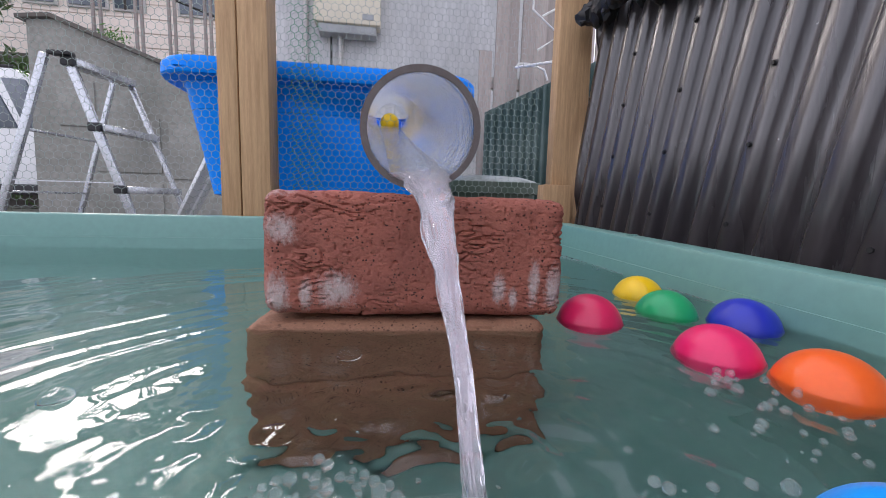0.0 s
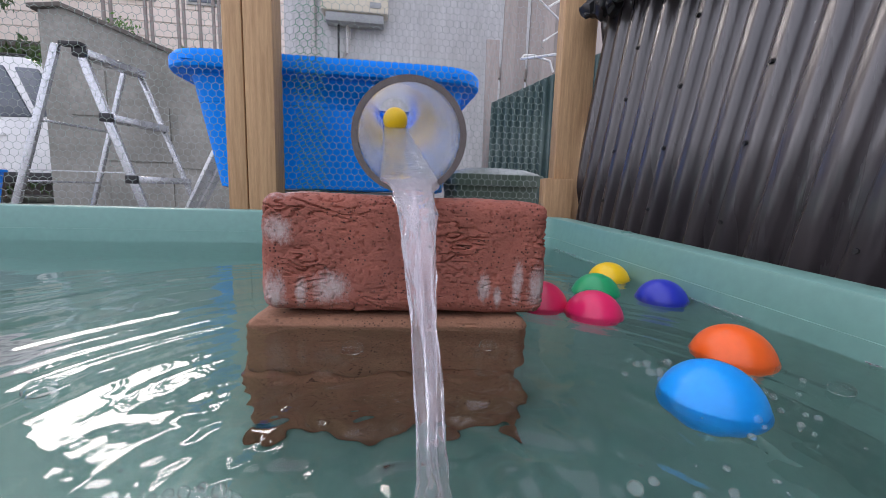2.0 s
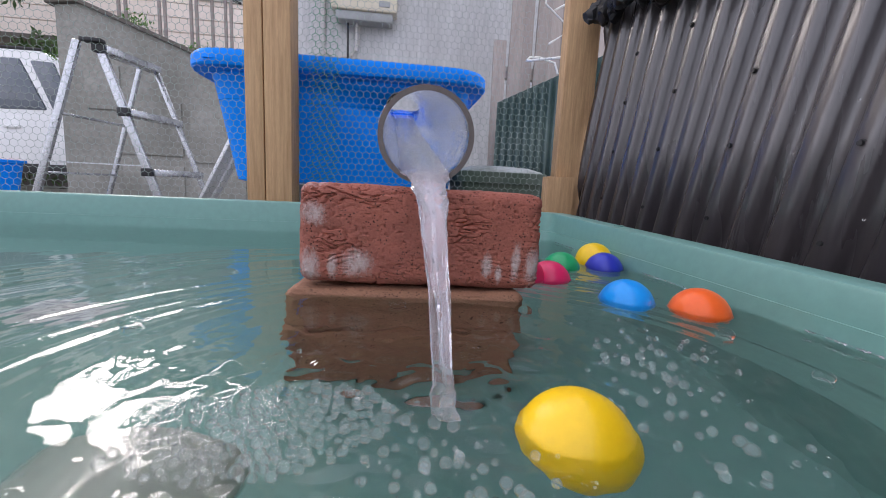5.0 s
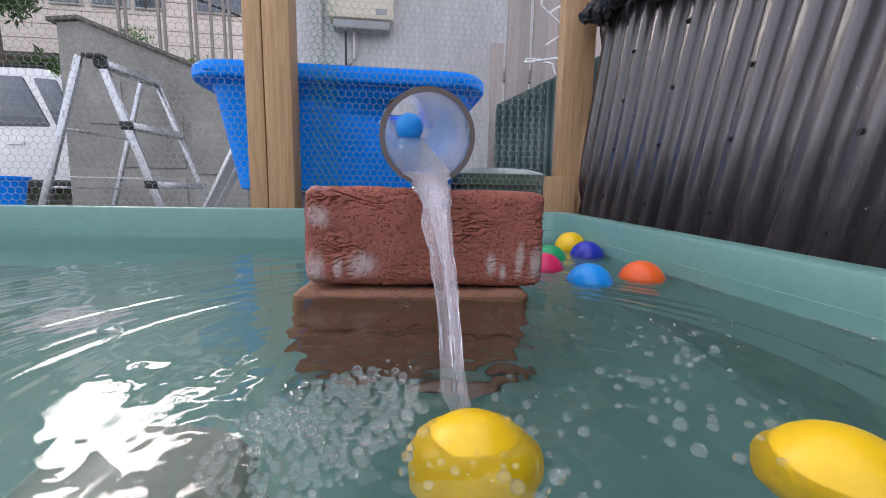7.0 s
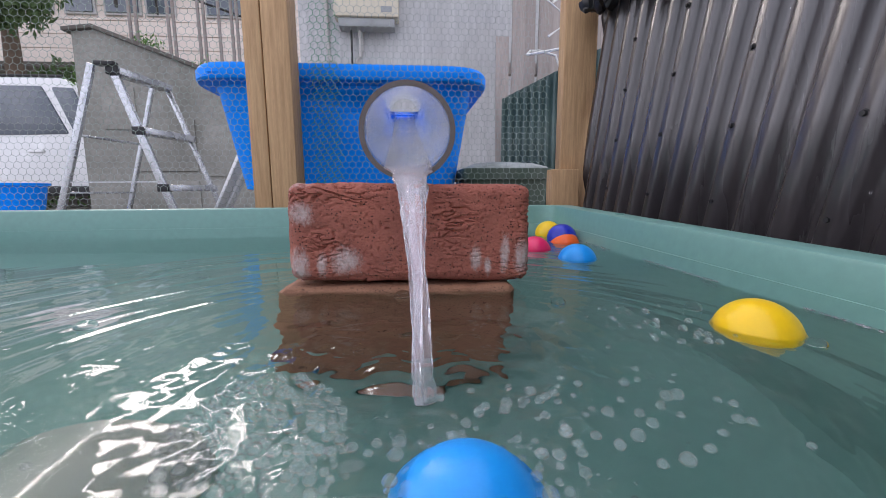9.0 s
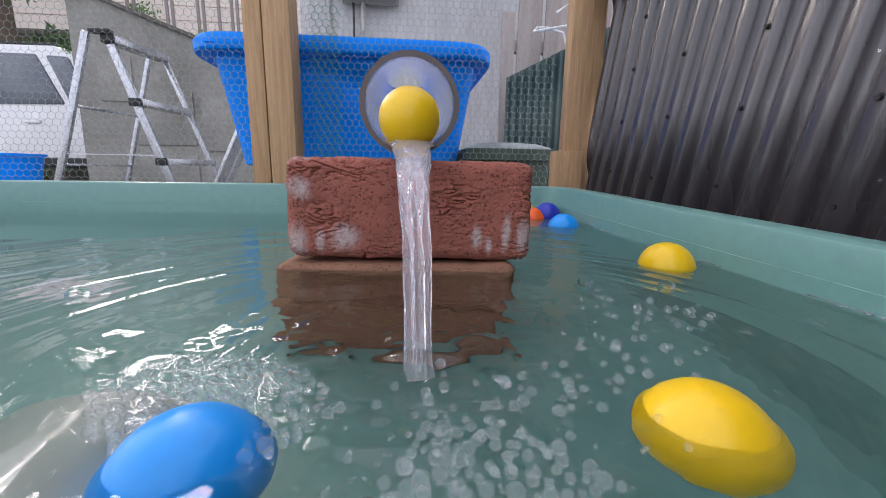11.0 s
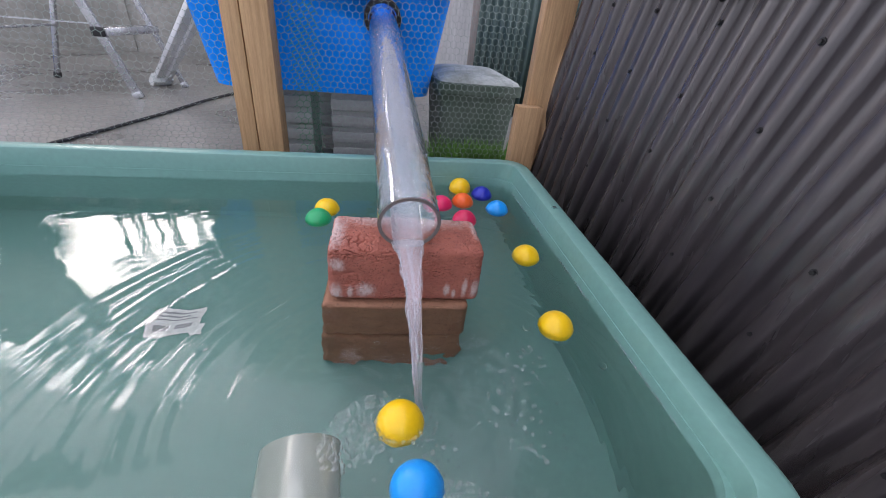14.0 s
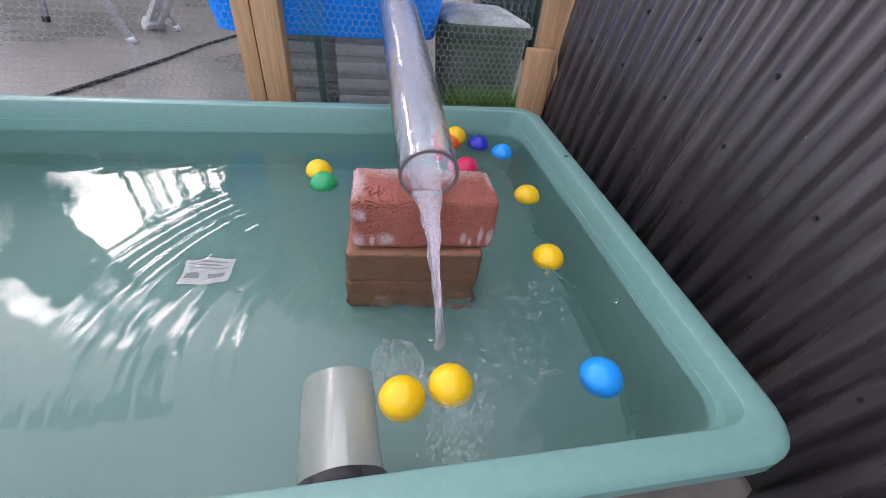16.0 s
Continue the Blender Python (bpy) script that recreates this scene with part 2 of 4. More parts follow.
    bmesh.ops.transform(bm, matrix=Matrix.Translation((a + b) / 2) @ (b - a).to_track_quat("Z", "Y").to_matrix().to_4x4(), verts=bm.verts)
    return bm


def bar(a, b, w, d, bevel=0.0, up=(0, 0, 1)):
    """A square bar from a to b, w wide and d deep."""
    a, b = Vector(a), Vector(b)
    bm = box((w, d, (b - a).length), bevel=bevel)
    bmesh.ops.transform(bm, matrix=Matrix.Translation((a + b) / 2) @ (b - a).to_track_quat("Z", "Y").to_matrix().to_4x4(), verts=bm.verts)
    return bm


def swept(points, r, sides=8, closed=False):
    """A round cable or pipe along points."""
    bm = bmesh.new()
    pts = [Vector(p) for p in points]
    rings = []
    for i, p in enumerate(pts):
        d = (pts[min(i + 1, len(pts) - 1)] - pts[max(i - 1, 0)]).normalized()
        s = d.cross(Vector((0.13, 0.21, 1))).normalized()
        u = s.cross(d)
        rr = r[i] if isinstance(r, (list, tuple)) else r
        rings.append([bm.verts.new(p + rr * (math.cos(2 * math.pi * k / sides) * s + math.sin(2 * math.pi * k / sides) * u)) for k in range(sides)])
    for a, b in zip(rings, rings[1:]):
        for k in range(sides):
            bm.faces.new((a[k], a[(k + 1) % sides], b[(k + 1) % sides], b[k]))
    bm.faces.new(rings[0][::-1]), bm.faces.new(rings[-1])
    bmesh.ops.recalc_face_normals(bm, faces=bm.faces)
    return bm


def revolve(profile, sides=48, axis="Z"):
    """A turned solid from (radius, height) pairs; the profile closes on itself."""
    bm = bmesh.new()
    rings = [[bm.verts.new((r * math.cos(2 * math.pi * k / sides), r * math.sin(2 * math.pi * k / sides), z)) for k in range(sides)] for r, z in profile]
    for a, b in zip(rings, rings[1:] + rings[:1]):
        for k in range(sides):
            bm.faces.new((a[k], a[(k + 1) % sides], b[(k + 1) % sides], b[k]))
    bmesh.ops.recalc_face_normals(bm, faces=bm.faces)
    return bm


def outline(corners, r, steps=7):
    """A convex four-sided outline, counter-clockwise, with rounded corners."""
    pts, n = [], len(corners)
    for i, c in enumerate(corners):
        c, p, q = Vector(c), Vector(corners[i - 1]), Vector(corners[(i + 1) % n])
        a, b = c + (p - c).normalized() * r, c + (q - c).normalized() * r
        for k in range(steps + 1):
            t = k / steps
            pts.append(a * (1 - t) ** 2 + c * 2 * t * (1 - t) + b * t ** 2)
    return pts


def inset(corners, d):
    """The four corners moved inwards by d on each side."""
    out, n = [], len(corners)
    for i, c in enumerate(corners):
        c, p, q = Vector(c), Vector(corners[i - 1]), Vector(corners[(i + 1) % n])
        e1, e2 = (c - p).normalized(), (q - c).normalized()
        n1, n2 = Vector((-e1.y, e1.x)), Vector((-e2.y, e2.x))
        out.append(c + (n1 + n2) * (d / (1 + n1.dot(n2))))
    return out


def tray(corners, profile, open_loop=False):
    """A tub: rounded outlines at (inset, height, corner radius), joined from the outside underneath over the rim to the inner floor."""
    bm = bmesh.new()
    rings = [[bm.verts.new((p.x, p.y, z)) for p in outline(inset(corners, d), r)] for d, z, r in profile]
    n = len(rings[0])
    for a, b in zip(rings, rings[1:]):
        for k in range(n):
            bm.faces.new((a[k], a[(k + 1) % n], b[(k + 1) % n], b[k]))
    bm.faces.new(rings[0][::-1]), bm.faces.new(rings[-1])
    bmesh.ops.recalc_face_normals(bm, faces=bm.faces)
    return bm


def loop(corners, profile):
    """A rim: rounded outlines at (inset, height, corner radius), joined into a closed ring."""
    bm = bmesh.new()
    rings = [[bm.verts.new((p.x, p.y, z)) for p in outline(inset(corners, d), r)] for d, z, r in profile]
    n = len(rings[0])
    for a, b in zip(rings, rings[1:] + rings[:1]):
        for k in range(n):
            bm.faces.new((a[k], a[(k + 1) % n], b[(k + 1) % n], b[k]))
    bmesh.ops.recalc_face_normals(bm, faces=bm.faces)
    return bm


GROUND = -0.205
FLOOR = -0.188

# ---- the ground ----
bm = bmesh.new()
bmesh.ops.create_grid(bm, x_segments=2, y_segments=2, size=150)
bmesh.ops.translate(bm, vec=(0, 0, GROUND), verts=bm.verts)
tagged(part("ground", bm, CONCRETE), "wet grey-brown concrete yard with puddles", "ground", kind="structure")

# ---- the water tub ----
TUB = [(-1.02, -0.388), (0.342, -0.388), (0.358, 0.53), (-1.02, 0.53)]


def sag(y):
    """How far the soft rim dips under the water's push, towards the near side."""
    return min(0.020, max(0.0, (0.38 - y) * 0.034))


tub = thing("water_tub", "shallow teal plastic tub with a wide rolled rim, full of water", "tub")
bm = tray(TUB, [(0.085, -0.2045, 0.05), (0.070, -0.200, 0.06), (0.046, 0.020, 0.06), (0.004, 0.022, 0.07), (0.0, 0.026, 0.07), (0.0, 0.050, 0.07), (0.004, 0.057, 0.068), (0.010, 0.060, 0.064),
                     (0.036, 0.0595, 0.05), (0.0385, 0.058, 0.045), (0.040, 0.054, 0.04), (0.044, 0.020, 0.04), (0.064, -0.165, 0.035), (0.075, FLOOR, 0.03)])
for v in bm.verts:
    v.co.z -= sag(v.co.y) * max(0.0, v.co.z) / 0.06
part("shell", bm, TEAL, tub)
for y in (0.238, -0.122):
    hx = 0.3235 + 0.0217 * (y + 0.12)
    ring = revolve([(0.0075, -0.002), (0.0075, 0.0012), (0.0045, 0.0012), (0.0045, -0.002)], 20)
    bmesh.ops.translate(ring, vec=(hx, y, 0.0595 - sag(y)), verts=ring.verts)
    hole = part("drain_hole", ring, TEAL, tub)
    dark = rod((hx, y, 0.0585 - sag(y)), (hx, y, 0.0602 - sag(y)), 0.0046, 18)
    part("bore_shade", dark, BLACK, hole)

def ripples(x, y):
    """Rings run out from where the stream strikes; away from them the surface lies nearly flat."""
    dx, dy = x - 0.0, y + 0.17
    d = math.hypot(dx, dy)
    bend = 1.6 * noise.noise((x * 5, y * 5, 2.2)) + 0.6 * noise.noise((x * 13, y * 13, 5.2))
    near, reach = math.exp(-d * 4.2), 0.05 + 0.95 / (1 + math.exp((d - 0.50) / 0.035))
    group = 0.35 + 0.9 * abs(noise.noise((x * 4, y * 4, 9.2))) + 0.35 * math.sin(d * 31.0)
    z = 0.00066 * reach * math.sin(d * 105.0 + bend) * (0.55 + 0.45 * near)
    z += 0.00030 * reach * group * math.sin(d * 300.0 + 2.2 * bend) + 0.00010 * reach * group * math.sin(d * 620.0 + 4 * bend)
    z += 0.0012 * near * noise.noise((x * 26, y * 26, 1.7)) * math.exp(-(d / 0.16) ** 2)
    z += 0.0034 * math.exp(-(d / 0.10) ** 2) * noise.noise((x * 55, y * 55, 6.1)) + 0.0010 * math.exp(-(d / 0.12) ** 2) * noise.noise((x * 120, y * 120, 3.3))
    lee = 1 - 0.6 / (1 + math.exp(-(y + 0.10) / 0.025)) / (1 + math.exp((abs(x) - 0.17) / 0.03))
    return z * lee + reach * 0.0003 * noise.noise((x * 8, y * 12, 4.2)) + 0.00010 * noise.noise((x * 18, y * 34, 3.1))


bm = bmesh.new()
NX, NY = 700, 460
grid = [[bm.verts.new((x, y, ripples(x, y))) for x in np.linspace(-0.97, 0.306, NX)] for y in np.linspace(-0.342, 0.48, NY)]
for j in range(NY - 1):
    for i in range(NX - 1):
        bm.faces.new((grid[j][i], grid[j][i + 1], grid[j + 1][i + 1], grid[j + 1][i]))
water = tagged(part("water_surface", bm, WATER), "rippled clear greenish water that fills the tub", "water", kind="structure")
water.visible_shadow = False


# ---- bricks ----
def brick_mesh(size, seed, step, radius, rough):
    """A brick with rounded arrises: a slightly uneven face, cracks along its length and small pits."""
    half = [v / 2 for v in size]
    verts, faces = [], []
    s = Vector((seed * 3.1, seed * 1.7, seed))
    for axis in range(3):
        u, w = (axis + 1) % 3, (axis + 2) % 3
        nu, nw = max(4, int(size[u] / step)), max(4, int(size[w] / step))
        for side in (-1, 1):
            i0 = len(verts)
            for j in range(nw + 1):
                for i in range(nu + 1):
                    p = [0.0, 0.0, 0.0]
                    p[axis], p[u], p[w] = side * half[axis], size[u] * (i / nu - 0.5), size[w] * (j / nw - 0.5)
                    core = [max(-h + radius, min(h - radius, c)) for h, c in zip(half, p)]
                    d = Vector([a - b for a, b in zip(p, core)])
                    d = d.normalized() if d.length > 1e-9 else Vector((0, 0, 0))
                    q = Vector(core) + d * radius
                    crack = 1 - min(1.0, abs(noise.noise(Vector((q.x * 75, q.y * 75, q.z * 240)) + s)) * 5.0)
                    lot = max(0.0, noise.noise(Vector((q.x * 26, q.y * 26, q.z * 40)) + s * 2) + 0.10)
                    pit = max(0.0, noise.noise(q * 330 + s) - 0.22) + 0.7 * max(0.0, noise.noise(q * 170 - s) - 0.40)
                    k = 0.0014 * noise.noise(q * 16 + s) + 0.0010 * noise.noise(q * 75 + s) + 0.0003 * noise.noise(q * 240 + s)
                    k -= rough * (0.0044 * crack * lot + 0.0036 * pit)
                    verts.append(q + d * k)
            for j in range(nw):
                for i in range(nu):
                    a = i0 + j * (nu + 1) + i
                    f = (a, a + 1, a + nu + 2, a + nu + 1)
                    faces.append(f if side > 0 else f[::-1])
    me = bpy.data.meshes.new("brick_faces")
    me.from_pydata(verts, [], faces)
    bm = bmesh.new()
    bm.from_mesh(me)
    bpy.data.meshes.remove(me)
    bmesh.ops.remove_doubles(bm, verts=bm.verts, dist=0.00004)
    return bm


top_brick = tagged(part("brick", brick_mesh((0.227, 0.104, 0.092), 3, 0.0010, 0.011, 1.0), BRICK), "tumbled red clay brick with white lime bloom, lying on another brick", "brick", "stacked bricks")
top_brick.matrix_world = pose(-0.003, 0.048, 0.0545, 0, 0.6, -2.6)
low_brick = tagged(part("brick", brick_mesh((0.224, 0.110, 0.098), 8, 0.0024, 0.010, 0.5), WET_BRICK), "wet brown clay brick, mostly under water, between two others", "brick", "stacked bricks")
low_brick.matrix_world = pose(-0.016, 0.046, -0.044, 0, 0, -3.6)
base_brick = tagged(part("brick", brick_mesh((0.226, 0.112, 0.094), 15, 0.0035, 0.010, 0.4), WET_BRICK), "wet brown clay brick standing under water on the tub floor", "brick", "stacked bricks")
base_brick.matrix_world = pose(-0.020, 0.048, -0.139, 0, 0, -2.4)

# ---- the clear tube and its water ----
AXIS0, AXIS1 = Vector((-0.006, -0.008, 0.1455)), Vector((-0.010, 1.02, 0.356))
AXIS = (AXIS1 - AXIS0).normalized()
LAY = Matrix.Translation(AXIS0) @ AXIS.to_track_quat("Z", "Y").to_matrix().to_4x4()
tube = thing("clear_tube", "long clear acrylic tube sloping from blue tub to brick", "tube")
length = (AXIS1 - AXIS0).length + 0.08
bm = revolve([(0.0428, 0.0006), (0.0428, length), (0.0378, length), (0.0378, 0.0006), (0.0384, 0.0), (0.0422, 0.0)], 72)
bmesh.ops.transform(bm, matrix=LAY, verts=bm.verts)
shell = part("tube_wall", bm, ACRYLIC, tube)
shell.visible_shadow = False
CUT = mat("sawn_acrylic", (0.19, 0.155, 0.148), 0.5, 0.3, 60, 300, 0.2)
bm = revolve([(0.0426, -0.0012), (0.0426, 0.0), (0.0380, 0.0), (0.0380, -0.0012)], 72)
bmesh.ops.transform(bm, matrix=LAY, verts=bm.verts)
part("cut_end", bm, CUT, tube, "sawn greyish tube end")
FOG = mat("fogged_film", (0.70, 0.74, 0.86), 0.9, 0.2, 20, 120, 0.0)
fog_bsdf, fog_tex = FOG.node_tree.nodes["Principled BSDF"], FOG.node_tree.nodes["Noise Texture"]
fog_alpha = FOG.node_tree.nodes.new("ShaderNodeMapRange")
fog_alpha.inputs["To Min"].default_value, fog_alpha.inputs["To Max"].default_value = 0.0, 0.16
FOG.node_tree.links.new(fog_tex.outputs["Fac"], fog_alpha.inputs["Value"])
FOG.node_tree.links.new(fog_alpha.outputs["Result"], fog_bsdf.inputs["Alpha"])
bm = revolve([(0.0376, 0.012), (0.0376, length - 0.34), (0.0374, length - 0.34), (0.0374, 0.012)], 56)
bmesh.ops.transform(bm, matrix=LAY, verts=bm.verts)
part("fog", bm, FOG, tube, "fogged wet film inside the tube").visible_shadow = False
bm = revolve([(0.0445, length - 0.135), (0.056, length - 0.135), (0.058, length - 0.130), (0.058, length - 0.11), (0.0445, length - 0.11)], 48)
bmesh.ops.transform(bm, matrix=LAY, verts=bm.verts)
part("grommet", bm, BLACK, tube, "black rubber grommet in the tub's wall")


def at_tube(y, drop=0.0):
    """The point on the tube's axis at depth y."""
    k = (y - AXIS0.y) / (AXIS1.y - AXIS0.y)
    p = AXIS0.lerp(AXIS1, k)
    return Vector((p.x, p.y, p.z - drop))


# ---- floating balls ----
def ball_material(name, c):
    m = mat(name, c, 0.33, 0.12, 30, 200, 0.05, tint=tuple(v * 0.85 for v in c))
    b = m.node_tree.nodes["Principled BSDF"]
    b.inputs["Subsurface Weight"].default_value, b.inputs["Subsurface Radius"].default_value, b.inputs["Subsurface Scale"].default_value = 0.15, (1, 1, 1), 0.004
    return m


YELLOW, CRIMSON, PINK = ball_material("yellow_ball", (0.88, 0.55, 0.003)), ball_material("crimson_ball", (0.68, 0.02, 0.10)), ball_material("pink_ball", (0.80, 0.02, 0.13))
GREEN, NAVY = ball_material("green_ball", (0.012, 0.36, 0.13)), ball_material("navy_ball", (0.018, 0.03, 0.42))
ORANGE, SKY = ball_material("orange_ball", (0.90, 0.13, 0.015)), ball_material("sky_blue_ball", (0.003, 0.31, 0.84))
BALL_R = 0.027


def ball(material, label):
    bm = bmesh.new()
    bmesh.ops.create_uvsphere(bm, u_segments=40, v_segments=26, radius=BALL_R)
    for v in bm.verts:
        if abs(v.co.z) < 0.0012:
            v.co *= 1.008
    return tagged(part("ball", bm, material), label, "ball", "floating balls")


# ---- the corrugated fence ----
def fence_x(y, z):
    return 0.484 + 0.045 * y + 0.07 * (z - 0.0)


bm = bmesh.new()
PITCH, DEPTH, LEAN = 0.0643, 0.0112, -0.145
ys = np.arange(-2.2, 1.05, PITCH / 16)
cols = []
for y in ys:
    ph = ((y - 0.03) / PITCH) % 1.0
    h = DEPTH * math.cos(2 * math.pi * ph)
    h = DEPTH * math.tanh(2.4 * h / DEPTH) / math.tanh(2.4)
    cols.append([bm.verts.new((fence_x(y, z) - h, y + LEAN * (z - 0.17), z)) for z in (GROUND, 0.2, 0.62, 1.35)])
for a, b in zip(cols, cols[1:]):
    for k in range(3):
        bm.faces.new((a[k], b[k], b[k + 1], a[k + 1]))
bmesh.ops.bisect_plane(bm, geom=bm.verts[:] + bm.edges[:] + bm.faces[:], plane_co=(0, 0.796, 0), plane_no=(0, 1, 0), clear_outer=True)
bmesh.ops.recalc_face_normals(bm, faces=bm.faces)
fence = thing("corrugated_fence", "dark charcoal corrugated steel fence with roofing screws", "fence")
sheet = part("sheet", bm, STEEL_DARK, fence)
sheet.modifiers.new("gauge", "SOLIDIFY").thickness = 0.0012
screw = add(rod((0, 0, 0), (-0.0012, 0, 0), 0.0050, 14), rod((-0.0012, 0, 0), (-0.005, 0, 0), 0.0033, 6))
screw_mesh = part("screw", screw, BLACK, fence)
first = True
for y, z in [(0.03 + PITCH * 3 * k, 0.058 + 0.07 * (0.03 + PITCH * 3 * k) + 0.1135 * r) for k in range(-5, 4) for r in range(5)]:
    y += LEAN * (z - 0.17)
    if first:
        s = screw_mesh
        first = False
    else:
        s = new("screw", screw_mesh.data)
        s.parent = fence
    s.location = (fence_x(y, z) - DEPTH, y, z + random.uniform(-0.004, 0.004))

# ---- timber frame and wire netting ----
frame_post = thing("timber_post", "pair of new pine studs standing side by side behind the tub", "post")
part("stud", box((0.047, 0.09, 1.3), (-0.411, 0.845, GROUND + 0.65), 0.003), TIMBER, frame_post)
part("stud", box((0.070, 0.09, 1.3), (-0.350, 0.845, GROUND + 0.65), 0.003), TIMBER, frame_post)
corner_post = thing("timber_post", "pale pine corner post with a short block screwed on", "post")
part("stud", box((0.098, 0.045, 1.3), (0.499, 0.823, GROUND + 0.65), 0.003), TIMBER, corner_post)
part("block", box((0.082, 0.045, 0.357), (0.449, 0.777, GROUND + 0.1785), 0.003), TIMBER, corner_post)


def netting(x0, x1, z0, z1, y, cell, wire, material):
    """Hexagonal wire netting; each wire is a thin four-sided bar."""
    verts, faces = [], []
    def seg(ax, az, bx, bz, bulge):
        dx, dz = bx - ax, bz - az
        n = math.hypot(dx, dz)
        px, pz = -dz / n * wire, dx / n * wire
        i = len(verts)
        for cx, cz in ((ax, az), (bx, bz)):
            w = 0.004 * noise.noise((cx * 7, cz * 7, 3.0))
            verts.extend([(cx + px, y + w, cz + pz), (cx, y + w - wire, cz), (cx - px, y + w, cz - pz), (cx, y + w + wire, cz)])
        faces.extend([(i + k, i + (k + 1) % 4, i + 4 + (k + 1) % 4, i + 4 + k) for k in range(4)])
    side = cell / math.sqrt(3)
    rows, colsn = int((z1 - z0) / (1.5 * side)), int((x1 - x0) / cell)
    for r in range(rows):
        for c in range(colsn):
            x = x0 + cell * (c + 0.5 * (r % 2))
            z = z0 + 1.5 * side * r
            seg(x, z, x + cell / 2, z - side / 2, 0)
            seg(x, z, x - cell / 2, z - side / 2, 0)
            seg(x, z, x, z + side, 1)
    me = bpy.data.meshes.new("wire_netting")
    me.from_pydata(verts, [], faces)
    me.materials.append(material)
    return new("wire_netting", me)


tagged(netting(-1.75, 0.45, GROUND, 0.98, 0.893, 0.0205, 0.00056, WIRE), "galvanised and green hexagonal chicken wire stretched over the frame", "netting", kind="stuff")
tagged(netting(-0.279, -0.19, GROUND + 0.007, 0.98, 0.897, 0.0205, 0.0008, GREEN_WIRE), "overlapping strip of green chicken wire", "netting", kind="stuff")

# ---- the blue tub on crates ----
blue_tub = thing("blue_tub", "large bright blue plastic tub with thick rim, on crates", "tub")
BT = [(-0.677, 0.94), (0.274, 0.94), (0.274, 2.02), (-0.677, 2.02)]
tub_wall = part("wall", tray(BT, [(0.125, 0.098, 0.09), (0.105, 0.104, 0.10), (0.052, 0.42, 0.12), (0.046, 0.44, 0.12), (0.052, 0.44, 0.12), (0.058, 0.42, 0.12), (0.110, 0.115, 0.10), (0.128, 0.11, 0.09)]), BLUE, blue_tub)
cutter = part("cutter", rod(LAY @ Vector((0, 0, length - 0.3)), LAY @ Vector((0, 0, length + 0.1)), 0.0440, 48), BLUE)
hole_cut = tub_wall.modifiers.new("hole", "BOOLEAN")
hole_cut.operation, hole_cut.object = "DIFFERENCE", cutter
bpy.context.view_layer.update()
drilled = bpy.data.meshes.new_from_object(tub_wall.evaluated_get(bpy.context.evaluated_depsgraph_get()))
tub_wall.modifiers.clear()
tub_wall.data = drilled
bpy.data.objects.remove(cutter)
part("rim", loop(BT, [(0.058, 0.438, 0.12), (0.050, 0.428, 0.12), (0.004, 0.436, 0.15), (0.0, 0.442, 0.15), (0.0, 0.470, 0.15), (0.008, 0.483, 0.15), (0.028, 0.486, 0.14), (0.046, 0.478, 0.13), (0.058, 0.458, 0.12)]), BLUE, blue_tub)
part("rib", bar((-0.60, 0.9575, 0.4525), (0.18, 0.9575, 0.4525), 0.03, 0.003, 0.001), BLUE, blue_tub)
GREY_PLASTIC = mat("grey_plastic", (0.33, 0.34, 0.34), 0.5, 0.4, 6, 60, 0.1)
crate = thing("crate", "grey slatted plastic crate under the blue tub", "crate", group="crates under the blue tub")
for z in (-0.19, -0.13, -0.07, -0.010, 0.05):
    part("slat", box((0.23, 0.012, 0.040), (-0.075, 1.085, z + 0.005), 0.004), GREY_PLASTIC, crate)
part("body", box((0.225, 0.28, 0.300), (-0.075, 1.235, -0.0545), 0.006), GREY_PLASTIC, crate)
copy_thing(crate, pose(-0.30, 0.02, 0))
copy_thing(crate, pose(-0.15, 0.50, 0))

# ---- the tub's outlet stub and the label on its floor ----
PIPE = mat("wet_plastic_pipe", (0.52, 0.56, 0.49), 0.16, 0.2, 6, 40, 0.0, stretch=(3, 1, 3), coat=0.7)
PIPE.node_tree.nodes["Principled BSDF"].inputs["Transmission Weight"].default_value = 0.25
stub = thing("pipe_stub", "short pale translucent pipe with a black rubber ring, half under water", "pipe")
bm = revolve([(0.043, 0.0), (0.043, 0.128), (0.039, 0.128), (0.039, 0.0)], 56)
bmesh.ops.transform(bm, matrix=pose(-0.127, -0.335, -0.0410, -92, 0, 4), verts=bm.verts)
part("pipe", bm, PIPE, stub)
bm = revolve([(0.0435, -0.002), (0.046, -0.002), (0.047, 0.0), (0.047, 0.008), (0.046, 0.010), (0.0435, 0.010)], 56)
bmesh.ops.transform(bm, matrix=pose(-0.127, -0.335, -0.0410, -92, 0, 4), verts=bm.verts)
part("rubber_ring", bm, BLACK, stub, "black rubber ring")
PAPER = mat("label_paper", (0.62, 0.64, 0.61), 0.6, 0.25, 40, 200, 0.05)
INK = mat("label_ink", (0.38, 0.39, 0.39), 0.7, 0.2, 40, 200, 0.0)
note = thing("label", "white printed paper label lying on the tub's floor", "label", pose(-0.385, 0.100, FLOOR + 0.001, 0, 0, 4))
part("sheet", box((0.082, 0.062, 0.0008), (0, 0, 0), 0.0002), PAPER, note, smooth=False)
for i, (w, x, y, h) in enumerate(((0.06, -0.004, 0.022, 0.003), (0.05, -0.008, 0.014, 0.003), (0.064, 0.0, 0.006, 0.002), (0.02, -0.022, -0.012, 0.012), (0.03, 0.014, -0.012, 0.010))):
